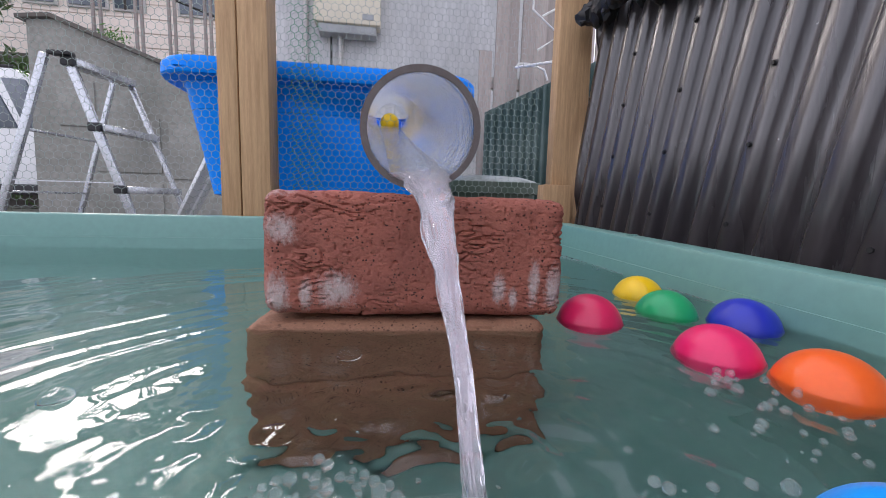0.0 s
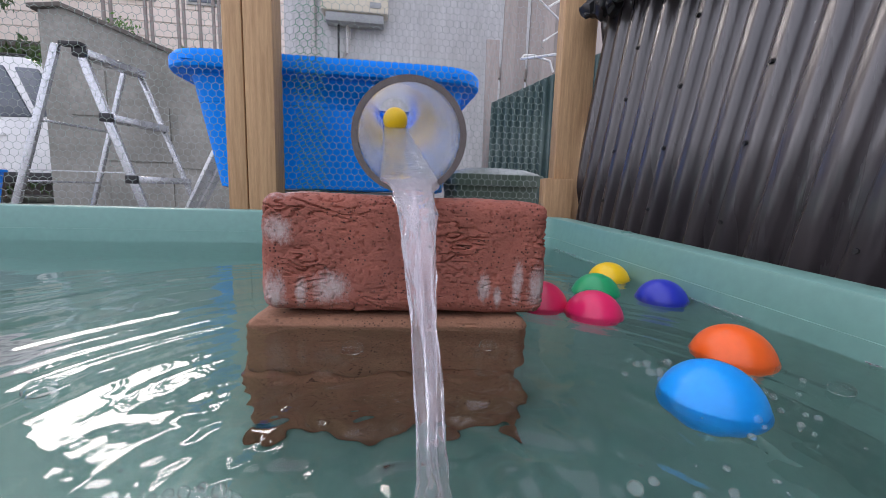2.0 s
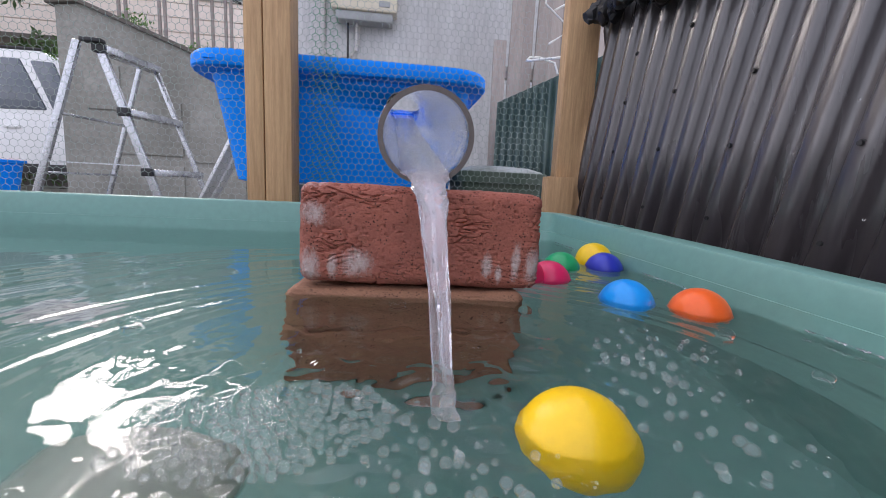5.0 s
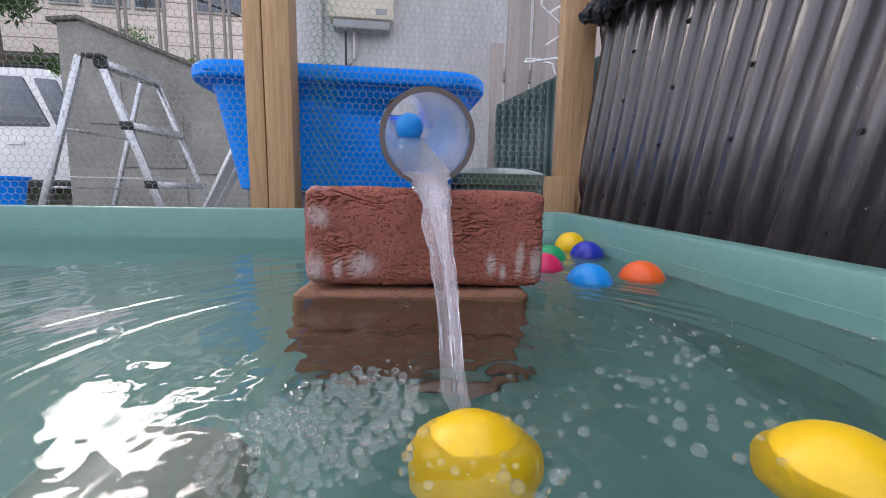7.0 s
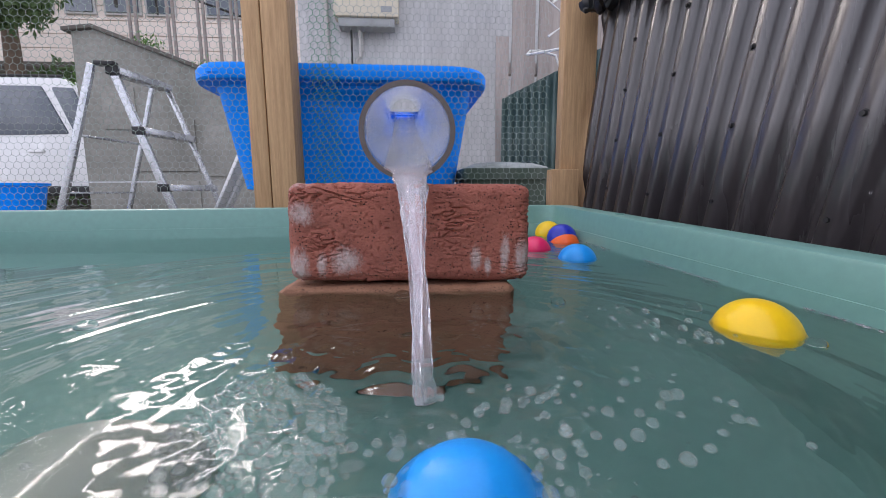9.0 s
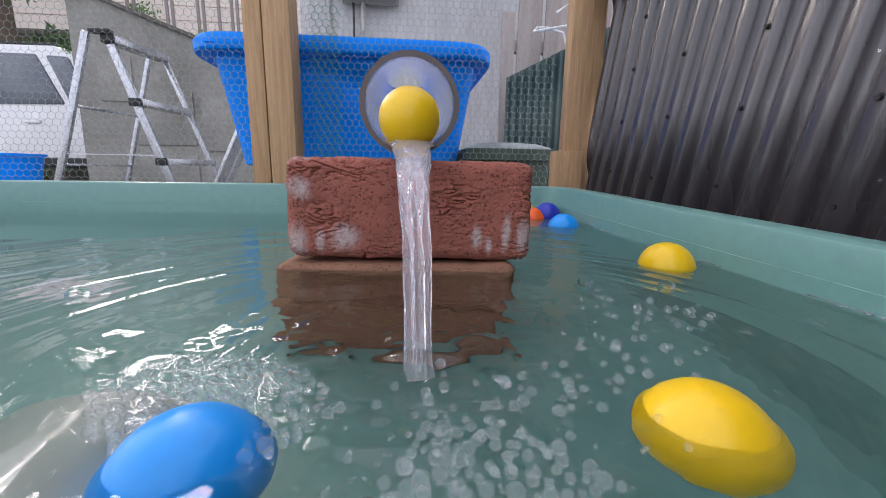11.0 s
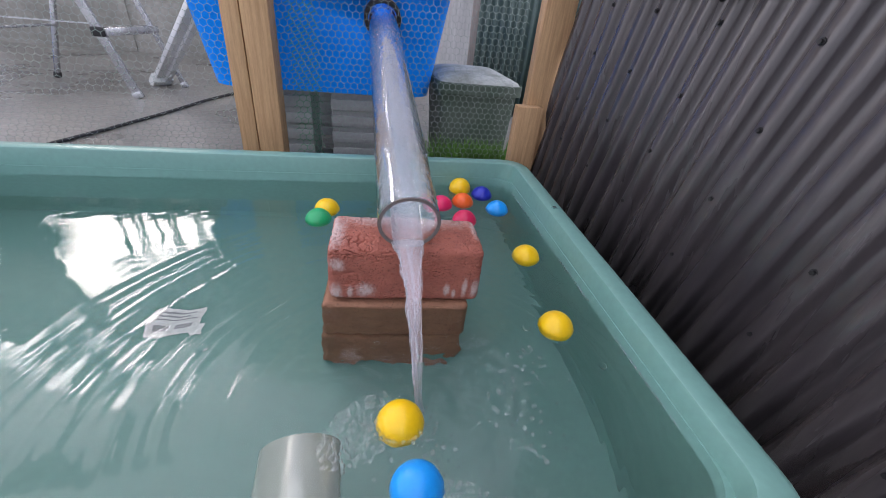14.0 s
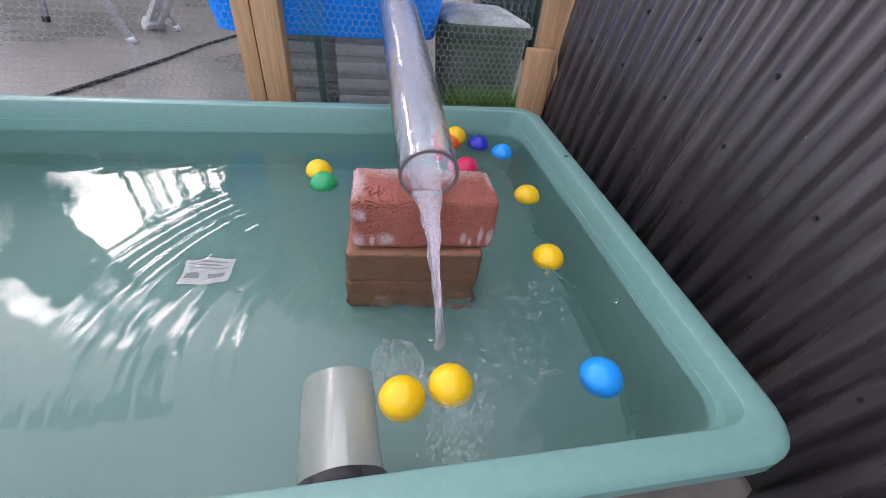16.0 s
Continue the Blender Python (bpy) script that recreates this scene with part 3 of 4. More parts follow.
    part("print", box((w, h, 0.0006), (x, y, 0.0006)), INK, note, smooth=False)

# ---- running water ----
bm = bmesh.new()
SEG, LEN = 60, 1.08
rings = []
for k in range(SEG + 1):
    y = AXIS0.y - 0.004 + k / SEG * LEN
    c = at_tube(y)
    half = 0.0215 + 0.012 * (k / SEG) ** 2 + 0.0012 * noise.noise((0, y * 30, 1))
    zz = math.sqrt(0.0372 ** 2 - half ** 2)
    ring = []
    for s in np.linspace(-1, 1, 9):
        ring.append(bm.verts.new((c.x + s * half, y, c.z - zz + 0.0006 * noise.noise((s * 3, y * 45, 5)))))
    a0 = math.asin(half / 0.0372)
    for s in np.linspace(1, -1, 9)[1:-1]:
        ring.append(bm.verts.new((c.x + 0.0372 * math.sin(s * a0), y, c.z - 0.0372 * math.cos(s * a0))))
    rings.append(ring)
for a, b in zip(rings, rings[1:]):
    for k in range(len(a)):
        bm.faces.new((a[k], a[(k + 1) % len(a)], b[(k + 1) % len(a)], b[k]))
bm.faces.new(rings[0][::-1]), bm.faces.new(rings[-1])
bmesh.ops.recalc_face_normals(bm, faces=bm.faces)
run = tagged(part("tube_water", bm, FROTH), "shallow run of water along the bottom of the clear tube", "water", kind="stuff")
run.visible_shadow = False

SPOUT = Vector((-0.006, -0.004, 0.1135))
DROP_T = 0.158


def fall(s):
    """The middle of the falling water, s from the tube's lip (0) to the surface (1)."""
    t = s * DROP_T
    return Vector((SPOUT.x + 0.004 * s, SPOUT.y - 1.12 * t, SPOUT.z - 0.02 * t - 0.5 * 9.0 * t * t))


def strand(width, offset, tail, seed, thick=0.55, steps=90, sides=26):
    """A rope of falling water that narrows and ripples on its way down."""
    bm = bmesh.new()
    rings = []
    for k in range(steps + 1):
        s = -0.02 + 1.08 * k / steps
        c = fall(s)
        way = (fall(s + 0.01) - fall(s - 0.01)).normalized()
        across = Vector((0, way.z, -way.y)).normalized()
        w = width * (max(0.0, 1 - s) ** 1.7 * 1.0 + tail) * (1 + 0.16 * noise.noise((s * 7, seed, 0)) + 0.14 * noise.noise((s * 19, seed, 3)))
        x0 = offset * max(0.0, 1 - s) ** 1.2 + 0.0022 * noise.noise((s * 6 + seed, 2.0, seed)) * s
        ring = []
        for j in range(sides):
            a = 2 * math.pi * j / sides
            q = 1 + 0.42 * noise.noise((math.cos(a) * 2.6 + seed, math.sin(a) * 2.6, s * 7 - seed))
            th = thick * (0.30 + 0.75 * max(0.0, s)) * w * q * math.sin(a)
            ring.append(bm.verts.new((c.x + x0 + w * q * math.cos(a), c.y + across.y * th, c.z + across.z * th)))
        rings.append(ring)
    for a, b in zip(rings, rings[1:]):
        for j in range(sides):
            bm.faces.new((a[j], a[(j + 1) % sides], b[(j + 1) % sides], b[j]))
    bm.faces.new(rings[0][::-1]), bm.faces.new(rings[-1])
    bmesh.ops.recalc_face_normals(bm, faces=bm.faces)
    return bm


stream = thing("water_stream", "thin stream of water that pours from the tube's lip", "water", pose(SPOUT.x, SPOUT.y, SPOUT.z))
strands = []
for w, off, tail, seed in ((0.0150, 0.0, 0.24, 1.3), (0.0088, -0.0060, 0.27, 4.1), (0.0088, 0.0060, 0.27, 7.7)):
    bm = strand(w, off, tail, seed)
    bmesh.ops.translate(bm, vec=-SPOUT, verts=bm.verts)
    o = part("strand", bm, POUR, stream)
    o.visible_shadow = False
    strands.append(o)


def bubbles(count, spread, seed, packed, small=0.0006, large=0.0024):
    """A raft of bubbles round its own middle: domes on the surface, and finer ones carried down below it."""
    rng = random.Random(seed)
    seed_bm = bmesh.new()
    bmesh.ops.create_icosphere(seed_bm, subdivisions=2, radius=1.0)
    unit = [v.co.copy() for v in seed_bm.verts]
    tris = [tuple(v.index for v in f.verts) for f in seed_bm.faces]
    seed_bm.free()
    verts, faces = [], []
    heaps = [(spread * rng.random() ** 0.7, rng.uniform(0, 2 * math.pi), rng.uniform(0.006, 0.016)) for _ in range(8)]
    placed = []
    for _ in range(packed * 12):
        d, a = 0.042 * rng.random() ** 0.6, rng.uniform(0, 2 * math.pi)
        x, y, r = 1.25 * d * math.cos(a), 0.8 * d * math.sin(a), rng.uniform(0.0012, 0.0031)
        if len(placed) < packed and all((x - px) ** 2 + (y - py) ** 2 > (0.88 * (r + pr)) ** 2 for px, py, pr in placed):
            placed.append((x, y, r))
    for x, y, r in placed:
        i = len(verts)
        verts.extend([Vector((x, y, 0.25 * r)) + r * v for v in unit])
        faces.extend([(p + i, q + i, w + i) for p, q, w in tris])
    for _ in range(count):
        d, a, wide = rng.choice(heaps)
        x, y = d * math.cos(a) * 1.2 + rng.gauss(0, wide), d * math.sin(a) * 0.9 + rng.gauss(0, wide * 0.8)
        if rng.random() < 0.6:
            r = small + (large - small) * rng.random() ** 3.6
            c = Vector((x, y, 0.0002 + r * rng.uniform(-0.1, 0.5)))
        else:
            r = small * rng.uniform(0.5, 1.6)
            c = Vector((x, y, -0.002 - abs(rng.gauss(0, 0.010))))
        i = len(verts)
        verts.extend([c + r * v for v in unit])
        faces.extend([(p + i, q + i, w + i) for p, q, w in tris])
    me = bpy.data.meshes.new("bubbles")
    me.from_pydata(verts, [], faces)
    me.materials.append(FOAM)
    me.polygons.foreach_set("use_smooth", [True] * len(me.polygons))
    return new("bubbles", me)


rafts = []
for i, (n, s, k) in enumerate(((60, 0.050, 50), (80, 0.055, 220), (30, 0.050, 34), (110, 0.050, 160), (16, 0.06, 30))):
    o = tagged(bubbles(n, s, 20 + i, k), "raft of clear bubbles drifting on the water", "bubbles", kind="stuff")
    o.visible_shadow = False
    rafts.append(o)
loose = []
for i, r in enumerate((0.0075, 0.006, 0.0065, 0.0055, 0.007)):
    bm = bmesh.new()
    bmesh.ops.create_uvsphere(bm, u_segments=24, v_segments=16, radius=r)
    bmesh.ops.scale(bm, vec=(1, 1, 0.7), verts=bm.verts)
    o = tagged(part("bubble", bm, BUBBLE), "large clear bubble floating on the water", "bubble", "floating bubbles")
    o.visible_shadow = False
    loose.append(o)

# water in the blue tub, and the pale waterline along the teal tub's side
bm = bmesh.new()
ring = [bm.verts.new((p.x, p.y, 0.352)) for p in outline(inset(BT, 0.060), 0.12)]
bm.faces.new(ring)
tagged(part("tub_water", bm, WATER), "still water inside the blue tub", "water", kind="stuff").visible_shadow = False
bm = bmesh.new()
rng = random.Random(33)
for k in range(1000):
    y = rng.uniform(-0.33, 0.45)
    x = 0.2945 + 0.0174 * (y + 0.39)
    if noise.noise((y * 9, 0, 0)) > -0.15:
        bmesh.ops.create_icosphere(bm, subdivisions=1, radius=rng.uniform(0.0004, 0.0011), matrix=Matrix.Translation((x + rng.gauss(0, 0.0010), y, 0.0015)))
tagged(part("foam_line", bm, POUR), "thin pale foam line along the tub's wall", "foam", kind="stuff")

# drops on the outside of the tube
bm = bmesh.new()
rng = random.Random(5)
for _ in range(260):
    y, a, r = rng.uniform(0.0, 0.75), rng.uniform(-1.5, 1.5), rng.uniform(0.0007, 0.0021)
    c = at_tube(y)
    bmesh.ops.create_icosphere(bm, subdivisions=2, radius=r, matrix=Matrix.Translation((c.x + 0.0429 * math.sin(a), y, c.z + 0.0429 * math.cos(a))) @ Matrix.Scale(1.7, 4, (0, 1, 0)))
tagged(part("drops", bm, BUBBLE, tube, "beads of water on the tube"), kind="stuff").visible_shadow = False

# water beads splashed on the steel fence
bm = bmesh.new()
rng = random.Random(71)
for _ in range(70):
    y, z = rng.uniform(-0.45, 0.5), rng.uniform(0.05, 0.62)
    bmesh.ops.create_icosphere(bm, subdivisions=1, radius=rng.uniform(0.0006, 0.0015), matrix=Matrix.Translation((fence_x(y, z) - 0.001, y, z)) @ Matrix.Scale(1.6, 4, (0, 0, 1)))
tagged(part("splash_drops", bm, BUBBLE), "tiny splashed water drops on the steel fence", "drops", kind="stuff").visible_shadow = False

# ---- behind the netting: bin, weeds, hose ----
BIN_GREEN = mat("faded_green_plastic", (0.055, 0.085, 0.060), 0.65, 0.6, 7, 60, 0.2, tint=(0.12, 0.14, 0.12))
LID_GREY = mat("mossy_grey_lid", (0.36, 0.38, 0.36), 0.8, 0.8, 12, 70, 0.4, tint=(0.14, 0.16, 0.13))
LEAF = mat("weed_leaf", (0.11, 0.26, 0.035), 0.6, 0.6, 20, 90, 0.1, tint=(0.035, 0.085, 0.018))
TREE_LEAF = mat("tree_leaf", (0.060, 0.115, 0.030), 0.55, 0.6, 5, 60, 0.1, tint=(0.10, 0.15, 0.05))
BARK = mat("bark", (0.14, 0.10, 0.07), 0.9, 0.6, 8, 50, 0.5)
waste_bin = thing("bin", "dark green plastic bin with a mossy grey lid", "bin")
BIN = [(0.205, 1.02), (0.500, 1.02), (0.500, 1.40), (0.205, 1.40)]
part("body", tray(BIN, [(0.03, GROUND + 0.002, 0.03), (0.02, GROUND + 0.01, 0.035), (0.0, 0.148, 0.04), (0.012, 0.148, 0.04), (0.03, GROUND + 0.02, 0.03)]), BIN_GREEN, waste_bin)
bm = tray(inset(BIN, -0.012), [(0.0, 0.140, 0.05), (0.0, 0.160, 0.05), (0.012, 0.176, 0.05), (0.05, 0.190, 0.05), (0.10, 0.196, 0.04)])
part("lid", bm, LID_GREY, waste_bin, "mossy grey lid")
part("lid_skirt", tray(inset(BIN, -0.0145), [(0.0, 0.132, 0.05), (0.0, 0.168, 0.05), (0.0024, 0.170, 0.05), (0.0024, 0.134, 0.05)], True), BIN_GREEN, waste_bin)


def tuft(count, size, height, seed):
    """A clump of grass and small leaves."""
    rng = random.Random(seed)
    verts, faces = [], []
    for _ in range(count):
        x, y = rng.gauss(0, size[0]), rng.gauss(0, size[1])
        a, h, w = rng.uniform(0, 6.28), height * rng.uniform(0.35, 1.0), rng.uniform(0.002, 0.0045)
        lx, ly = rng.gauss(0, 0.35) * h, rng.gauss(0, 0.35) * h
        i = len(verts)
        verts.extend([(x - w * math.cos(a), y - w * math.sin(a), 0), (x + w * math.cos(a), y + w * math.sin(a), 0),
                      (x + lx * 0.5 + w * math.cos(a), y + ly * 0.5 + w * math.sin(a), h * 0.6), (x + lx * 0.5 - w * math.cos(a), y + ly * 0.5 - w * math.sin(a), h * 0.6), (x + lx, y + ly, h)])
        faces.extend([(i, i + 1, i + 2, i + 3), (i + 3, i + 2, i + 4)])
    me = bpy.data.meshes.new("weeds")
    me.from_pydata(verts, [], faces)
    me.materials.append(LEAF)
    return new("weeds", me)


for i, (x, y, n, sx, sy, h) in enumerate(((0.34, 0.975, 1500, 0.075, 0.02, 0.20), (0.40, 0.945, 900, 0.045, 0.02, 0.17), (-0.55, 0.97, 220, 0.06, 0.05, 0.05))):
    w = tagged(tuft(n, (sx, sy), h, 40 + i), "bright green grass and weeds at the bin's foot", "grass", kind="stuff")
    w.location = (x, y, GROUND)
pts = [(-1.75, 0.98), (-1.42, 1.14), (-1.27, 1.24), (-1.18, 1.50), (-1.08, 1.82), (-0.97, 2.15), (-0.86, 2.45), (-0.70, 2.75)]
pts = [(x + 0.012 * math.sin(i * 2.1), y, GROUND + 0.008) for i, (x, y) in enumerate(pts)]
tagged(part("garden_hose", swept(pts, 0.0075), BLACK), "black garden hose lying across the wet concrete", "hose")
pail = thing("bucket", "bright blue plastic bucket standing on the concrete", "bucket", pose(-2.52, 2.38, GROUND))
part("wall", revolve([(0.15, 0.0), (0.205, 0.345), (0.222, 0.347), (0.222, 0.362), (0.198, 0.362), (0.143, 0.012), (0.001, 0.012), (0.001, 0.0)], 40), BLUE, pail)

# ---- stepladder ----
ladder = thing("stepladder", "aluminium stepladder standing open on the concrete", "ladder")
NF, NT = Vector((-1.325, 2.14, GROUND)), Vector((-1.640, 2.14, 0.795))
FF, FT = Vector((-1.210, 2.50, GROUND)), Vector((-1.570, 2.52, 0.795))
NR, NRT = Vector((-2.040, 2.10, GROUND)), Vector((-1.715, 2.10, 0.795))
FR, FRT = Vector((-1.960, 2.56, GROUND)), Vector((-1.665, 2.55, 0.795))
for a, b, w in ((NF, NT, 0.042), (FF, FT, 0.028), (NR, NRT, 0.036), (FR, FRT, 0.024)):
    rail = part("rail", bar(a, b, 0.024, w, 0.003), ALUMINIUM, ladder)
    foot = bar(a - Vector((0, 0, 0.0)), a + (b - a).normalized() * 0.035, 0.030, w + 0.008, 0.004)
    part("foot", foot, BLACK if a in (NR, FR) else ALUMINIUM, rail)
for k in (0.325, 0.65, 0.975):
    a, b = NF.lerp(NT, k), FF.lerp(FT, k)
    step = part("step", bar(a, b, 0.085, 0.038, 0.004), ALUMINIUM, ladder)
    part("bracket", box((0.06, 0.05, 0.045), a, 0.006), BLACK, step)
for k in (0.30, 0.62):
    part("brace", bar(NR.lerp(NRT, k), FR.lerp(FRT, k), 0.03, 0.012, 0.002), ALUMINIUM, ladder)
for y in (2.12, 2.54):
    part("top_cap", box((0.105, 0.050, 0.022), (-1.655, y, 0.803), 0.006), BLACK, ladder)
part("spreader", bar(NF.lerp(NT, 0.36), NR.lerp(NRT, 0.36), 0.018, 0.006), ALUMINIUM, ladder)

# ---- a channel that leans behind the blue tub ----
prop = thing("metal_prop", "aluminium channel with a white foot leaning behind the blue tub", "prop")
PALE_ALU = mat("bright_aluminium", (0.72, 0.73, 0.74), 0.4, 0.2, 10, 90, 0.05, metal=0.3)
P0, P1 = Vector((-1.391, 2.57, GROUND)), Vector((-0.785, 1.82, 0.360))
for d in (-0.030, 0.030):
    part("rail", bar(P0 + Vector((d, 0, 0)), P1 + Vector((d, 0, 0)), 0.034, 0.034, 0.004), PALE_ALU, prop)
part("web", bar(P0, P1, 0.030, 0.012, 0.002), PALE_ALU, prop)
part("foot", bar(P0, P0.lerp(P1, 0.10), 0.115, 0.060, 0.010), PAPER, prop, "white plastic foot")

# ---- stair wall, balusters, house, heater ----
bm = bmesh.new()
prof = [(-3.13, GROUND), (-3.10, 1.585), (-2.90, 1.612), (-0.95, 0.880), (-0.95, GROUND)]
front = [bm.verts.new((x, 3.9, z)) for x, z in prof]
back = [bm.verts.new((x, 4.08, z)) for x, z in prof]
bm.faces.new(front), bm.faces.new(back[::-1])
for k in range(5):
    bm.faces.new((front[k], back[k], back[(k + 1) % 5], front[(k + 1) % 5]))
bmesh.ops.recalc_face_normals(bm, faces=bm.faces)
stair_wall = thing("stair_wall", "weathered grey concrete stair wall with a sloping top", "wall", kind="structure")
part("wall", bm, WALL_GREY, stair_wall, smooth=False)
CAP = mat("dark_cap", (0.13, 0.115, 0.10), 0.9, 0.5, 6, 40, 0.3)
part("coping", bar((-3.16, 3.98, 1.60), (-2.895, 3.98, 1.634), 0.24, 0.035, 0.004), CAP, stair_wall)
part("coping", bar((-2.9, 3.98, 1.632), (-0.94, 3.98, 0.896), 0.24, 0.035, 0.004), CAP, stair_wall)
for x, z, w, h in ((-2.35, 0.55, 0.55, 0.50), (-1.75, 0.50, 0.50, 0.50), (-2.35, -0.02, 0.55, 0.45), (-1.75, -0.02, 0.50, 0.45), (-2.75, 0.9, 0.3, 0.4)):
    part("panel", box((w, 0.02, h), (x, 3.893, z), 0.004), WALL_GREY, stair_wall)
PALE_METAL = mat("pale_painted_metal", (0.52, 0.50, 0.48), 0.5, 0.3, 6, 60, 0.1)
RAIL = mat("brown_painted_rail", (0.30, 0.25, 0.225), 0.5, 0.4, 6, 60, 0.1)
railing = thing("stair_railing", "brownish-grey painted metal balusters above the stair wall", "railing", kind="structure")
for x in (-2.62, -2.56, -2.27, -2.22, -1.99, -1.94, -1.80, -1.68, -1.63, -1.50, -1.38, -1.26, -1.14):
    part("baluster", rod((x, 3.98, 1.63 - 0.375 * (x + 2.9)), (x, 3.98, 2.65), 0.016, 8), RAIL, railing)
part("handrail", bar((-3.0, 3.98, 2.66), (-1.0, 3.98, 2.66), 0.05, 0.05, 0.008), PALE_METAL, railing)

def slab(points, z0, z1):
    """A flat outline in x and y, thickened from z0 to z1."""
    bm = bmesh.new()
    lo, hi = [bm.verts.new((x, y, z0)) for x, y in points], [bm.verts.new((x, y, z1)) for x, y in points]
    bm.faces.new(lo), bm.faces.new(hi)
    for k in range(len(lo)):
        bm.faces.new((lo[k], lo[(k + 1) % len(lo)], hi[(k + 1) % len(lo)], hi[k]))
    bmesh.ops.recalc_face_normals(bm, faces=bm.faces)
    return bm


house = thing("house", "grey rendered house wall, with unseen slabs added overhead", "house", kind="structure")
part("wall", box((2.9, 0.25, 3.62), (0.45, 3.93, GROUND + 1.81)), RENDER_GREY, house, smooth=False)
part("unseen_slab", slab([(-2.9, 6.0), (-2.9, 5.79), (-3.56, 4.26), (-2.99, 3.39), (-1.9, 3.54), (-0.365, 2.94), (1.98, 2.88), (1.98, 6.0)], 3.42, 3.56), CAP, house, "unseen dark slab added to bound the sky reflected in the water", smooth=False)
part("unseen_far_slab", slab([(-5.83, 6.6), (-4.91, 4.24), (-3.74, 3.39), (-3.55, 4.25)], 3.43, 3.55), CAP, house, "second unseen dark slab added to bound the reflected sky", smooth=False)
for a, b, w in (((-5.3, 8.1), (-3.0, 4.4), 0.030), ((-4.9, 6.33), (-3.1, 8.5), 0.022), ((-4.75, 8.4), (-3.4, 5.86), 0.022)):
    part("cable", rod((*a, 3.52), (*b, 3.52), w, 8), BLACK, house, "black overhead cable")
for a, b, w in (((-3.78, 2.1), (-3.48, 3.75), 0.17), ((-3.9, 1.9), (-2.2, 2.02), 0.20), ((-3.15, 3.45), (-2.1, 1.95), 0.26)):
    part("unseen_bar", bar((*a, 3.44), (*b, 3.44), w, 0.09, 0.004), CAP, house, "unseen dark bar added to break up the reflected sky")
part("downpipe", rod((-0.735, 3.78, 1.42), (-0.735, 3.78, 3.4), 0.022, 12), PALE_METAL, house, "white conduit")
part("conduit", swept([(-0.735, 3.78, 1.44), (-0.72, 3.78, 1.36), (-0.62, 3.78, 1.30), (-0.47, 3.78, 1.33), (-0.41, 3.78, 1.44), (-0.40, 3.78, 1.66)], 0.016), PALE_METAL, house)
BEIGE = mat("cream_enamel", (0.66, 0.60, 0.47), 0.4, 0.2, 4, 40, 0.05)
heater = thing("water_heater", "cream wall-mounted gas water heater with grey underside", "heater")
part("case", box((0.60, 0.18, 0.62), (-0.345, 3.70, 1.995), 0.02), BEIGE, heater)
part("base", box((0.52, 0.15, 0.08), (-0.345, 3.71, 1.645), 0.012), GREY_PLASTIC, heater)
part("badge", box((0.10, 0.006, 0.05), (-0.16, 3.607, 1.75), 0.002), GREY_PLASTIC, heater)
part("pipe", rod((-0.50, 3.73, 1.05), (-0.50, 3.73, 1.62), 0.010, 10), BLACK, heater)
part("pipe", rod((-0.42, 3.73, 1.36), (-0.42, 3.73, 1.62), 0.014, 10), PALE_METAL, heater)

# ---- paling fence, green sheet, rope, black cloth ----
PALING = mat("old_paling", (0.36, 0.31, 0.28), 0.85, 0.6, 5, 40, 0.4, tint=(0.22, 0.19, 0.17), stretch=(6, 6, 0.7), piece=0.22)
paling_fence = thing("paling_fence", "weathered grey-brown timber paling fence", "fence", kind="structure")
board = part("paling", box((0.092, 0.018, 1.0), (0, 0, 0.5), 0.003), PALING, paling_fence, smooth=False)
for i in range(15):
    o = board if i == 0 else new("paling", board.data)
    o.parent = paling_fence
    x = 0.69 + i * 0.095
    o.matrix_basis = pose(x, 2.55 + 0.004 * random.uniform(-1, 1), GROUND, 0, random.uniform(-0.5, 0.5), 0) @ Matrix.Diagonal((1, 1, min(2.35, 1.36 + 0.42 * i) + random.uniform(-0.02, 0.02), 1))
part("rail", box((1.5, 0.05, 0.08), (1.40, 2.59, 0.95), 0.004), PALING, paling_fence, smooth=False)
DARK_GREEN = mat("dark_green_sheet", (0.022, 0.050, 0.048), 0.45, 0.5, 4, 50, 0.1, tint=(0.10, 0.14, 0.12))
bm = bmesh.new()
cols = []
for x in np.arange(0.60, 1.45, 0.008):
    dy = 0.012 * math.cos(2 * math.pi * x / 0.048)
    cols.append([bm.verts.new((x, 2.2 + dy, GROUND)), bm.verts.new((x, 2.2 + dy, 0.66 + 0.50 * (x - 0.6)))])
for a, b in zip(cols, cols[1:]):
    bm.faces.new((a[0], b[0], b[1], a[1]))
green_sheet = tagged(part("iron_sheet", bm, DARK_GREEN), "dark green corrugated sheet with a sloping top edge", "sheet")
green_sheet.modifiers.new("gauge", "SOLIDIFY").thickness = 0.002
ROPE = mat("white_cord", (0.80, 0.79, 0.76), 0.8, 0.2, 30, 200, 0.2)
for pts in (((0.52, 1.2, 0.93), (0.517, 1.2, 0.812), (0.626, 1.2, 0.73), (0.541, 1.2, 0.671)), ((0.66, 1.2, 0.86), (0.61, 1.2, 0.825), (0.555, 1.2, 0.792)), ((0.478, 0.846, 0.512), (0.456, 1.19, 0.600), (0.470, 1.2, 0.617), (0.509, 1.2, 0.619), (0.572, 1.2, 0.603), (0.587, 1.2, 0.565))):
    tagged(part("cord", swept(pts, 0.0042, 6), ROPE), "white cord tied between the fence and the frame", "cord", "white cords")
bm = bmesh.new()
rng = random.Random(9)
for i in range(34):
    k = i / 33
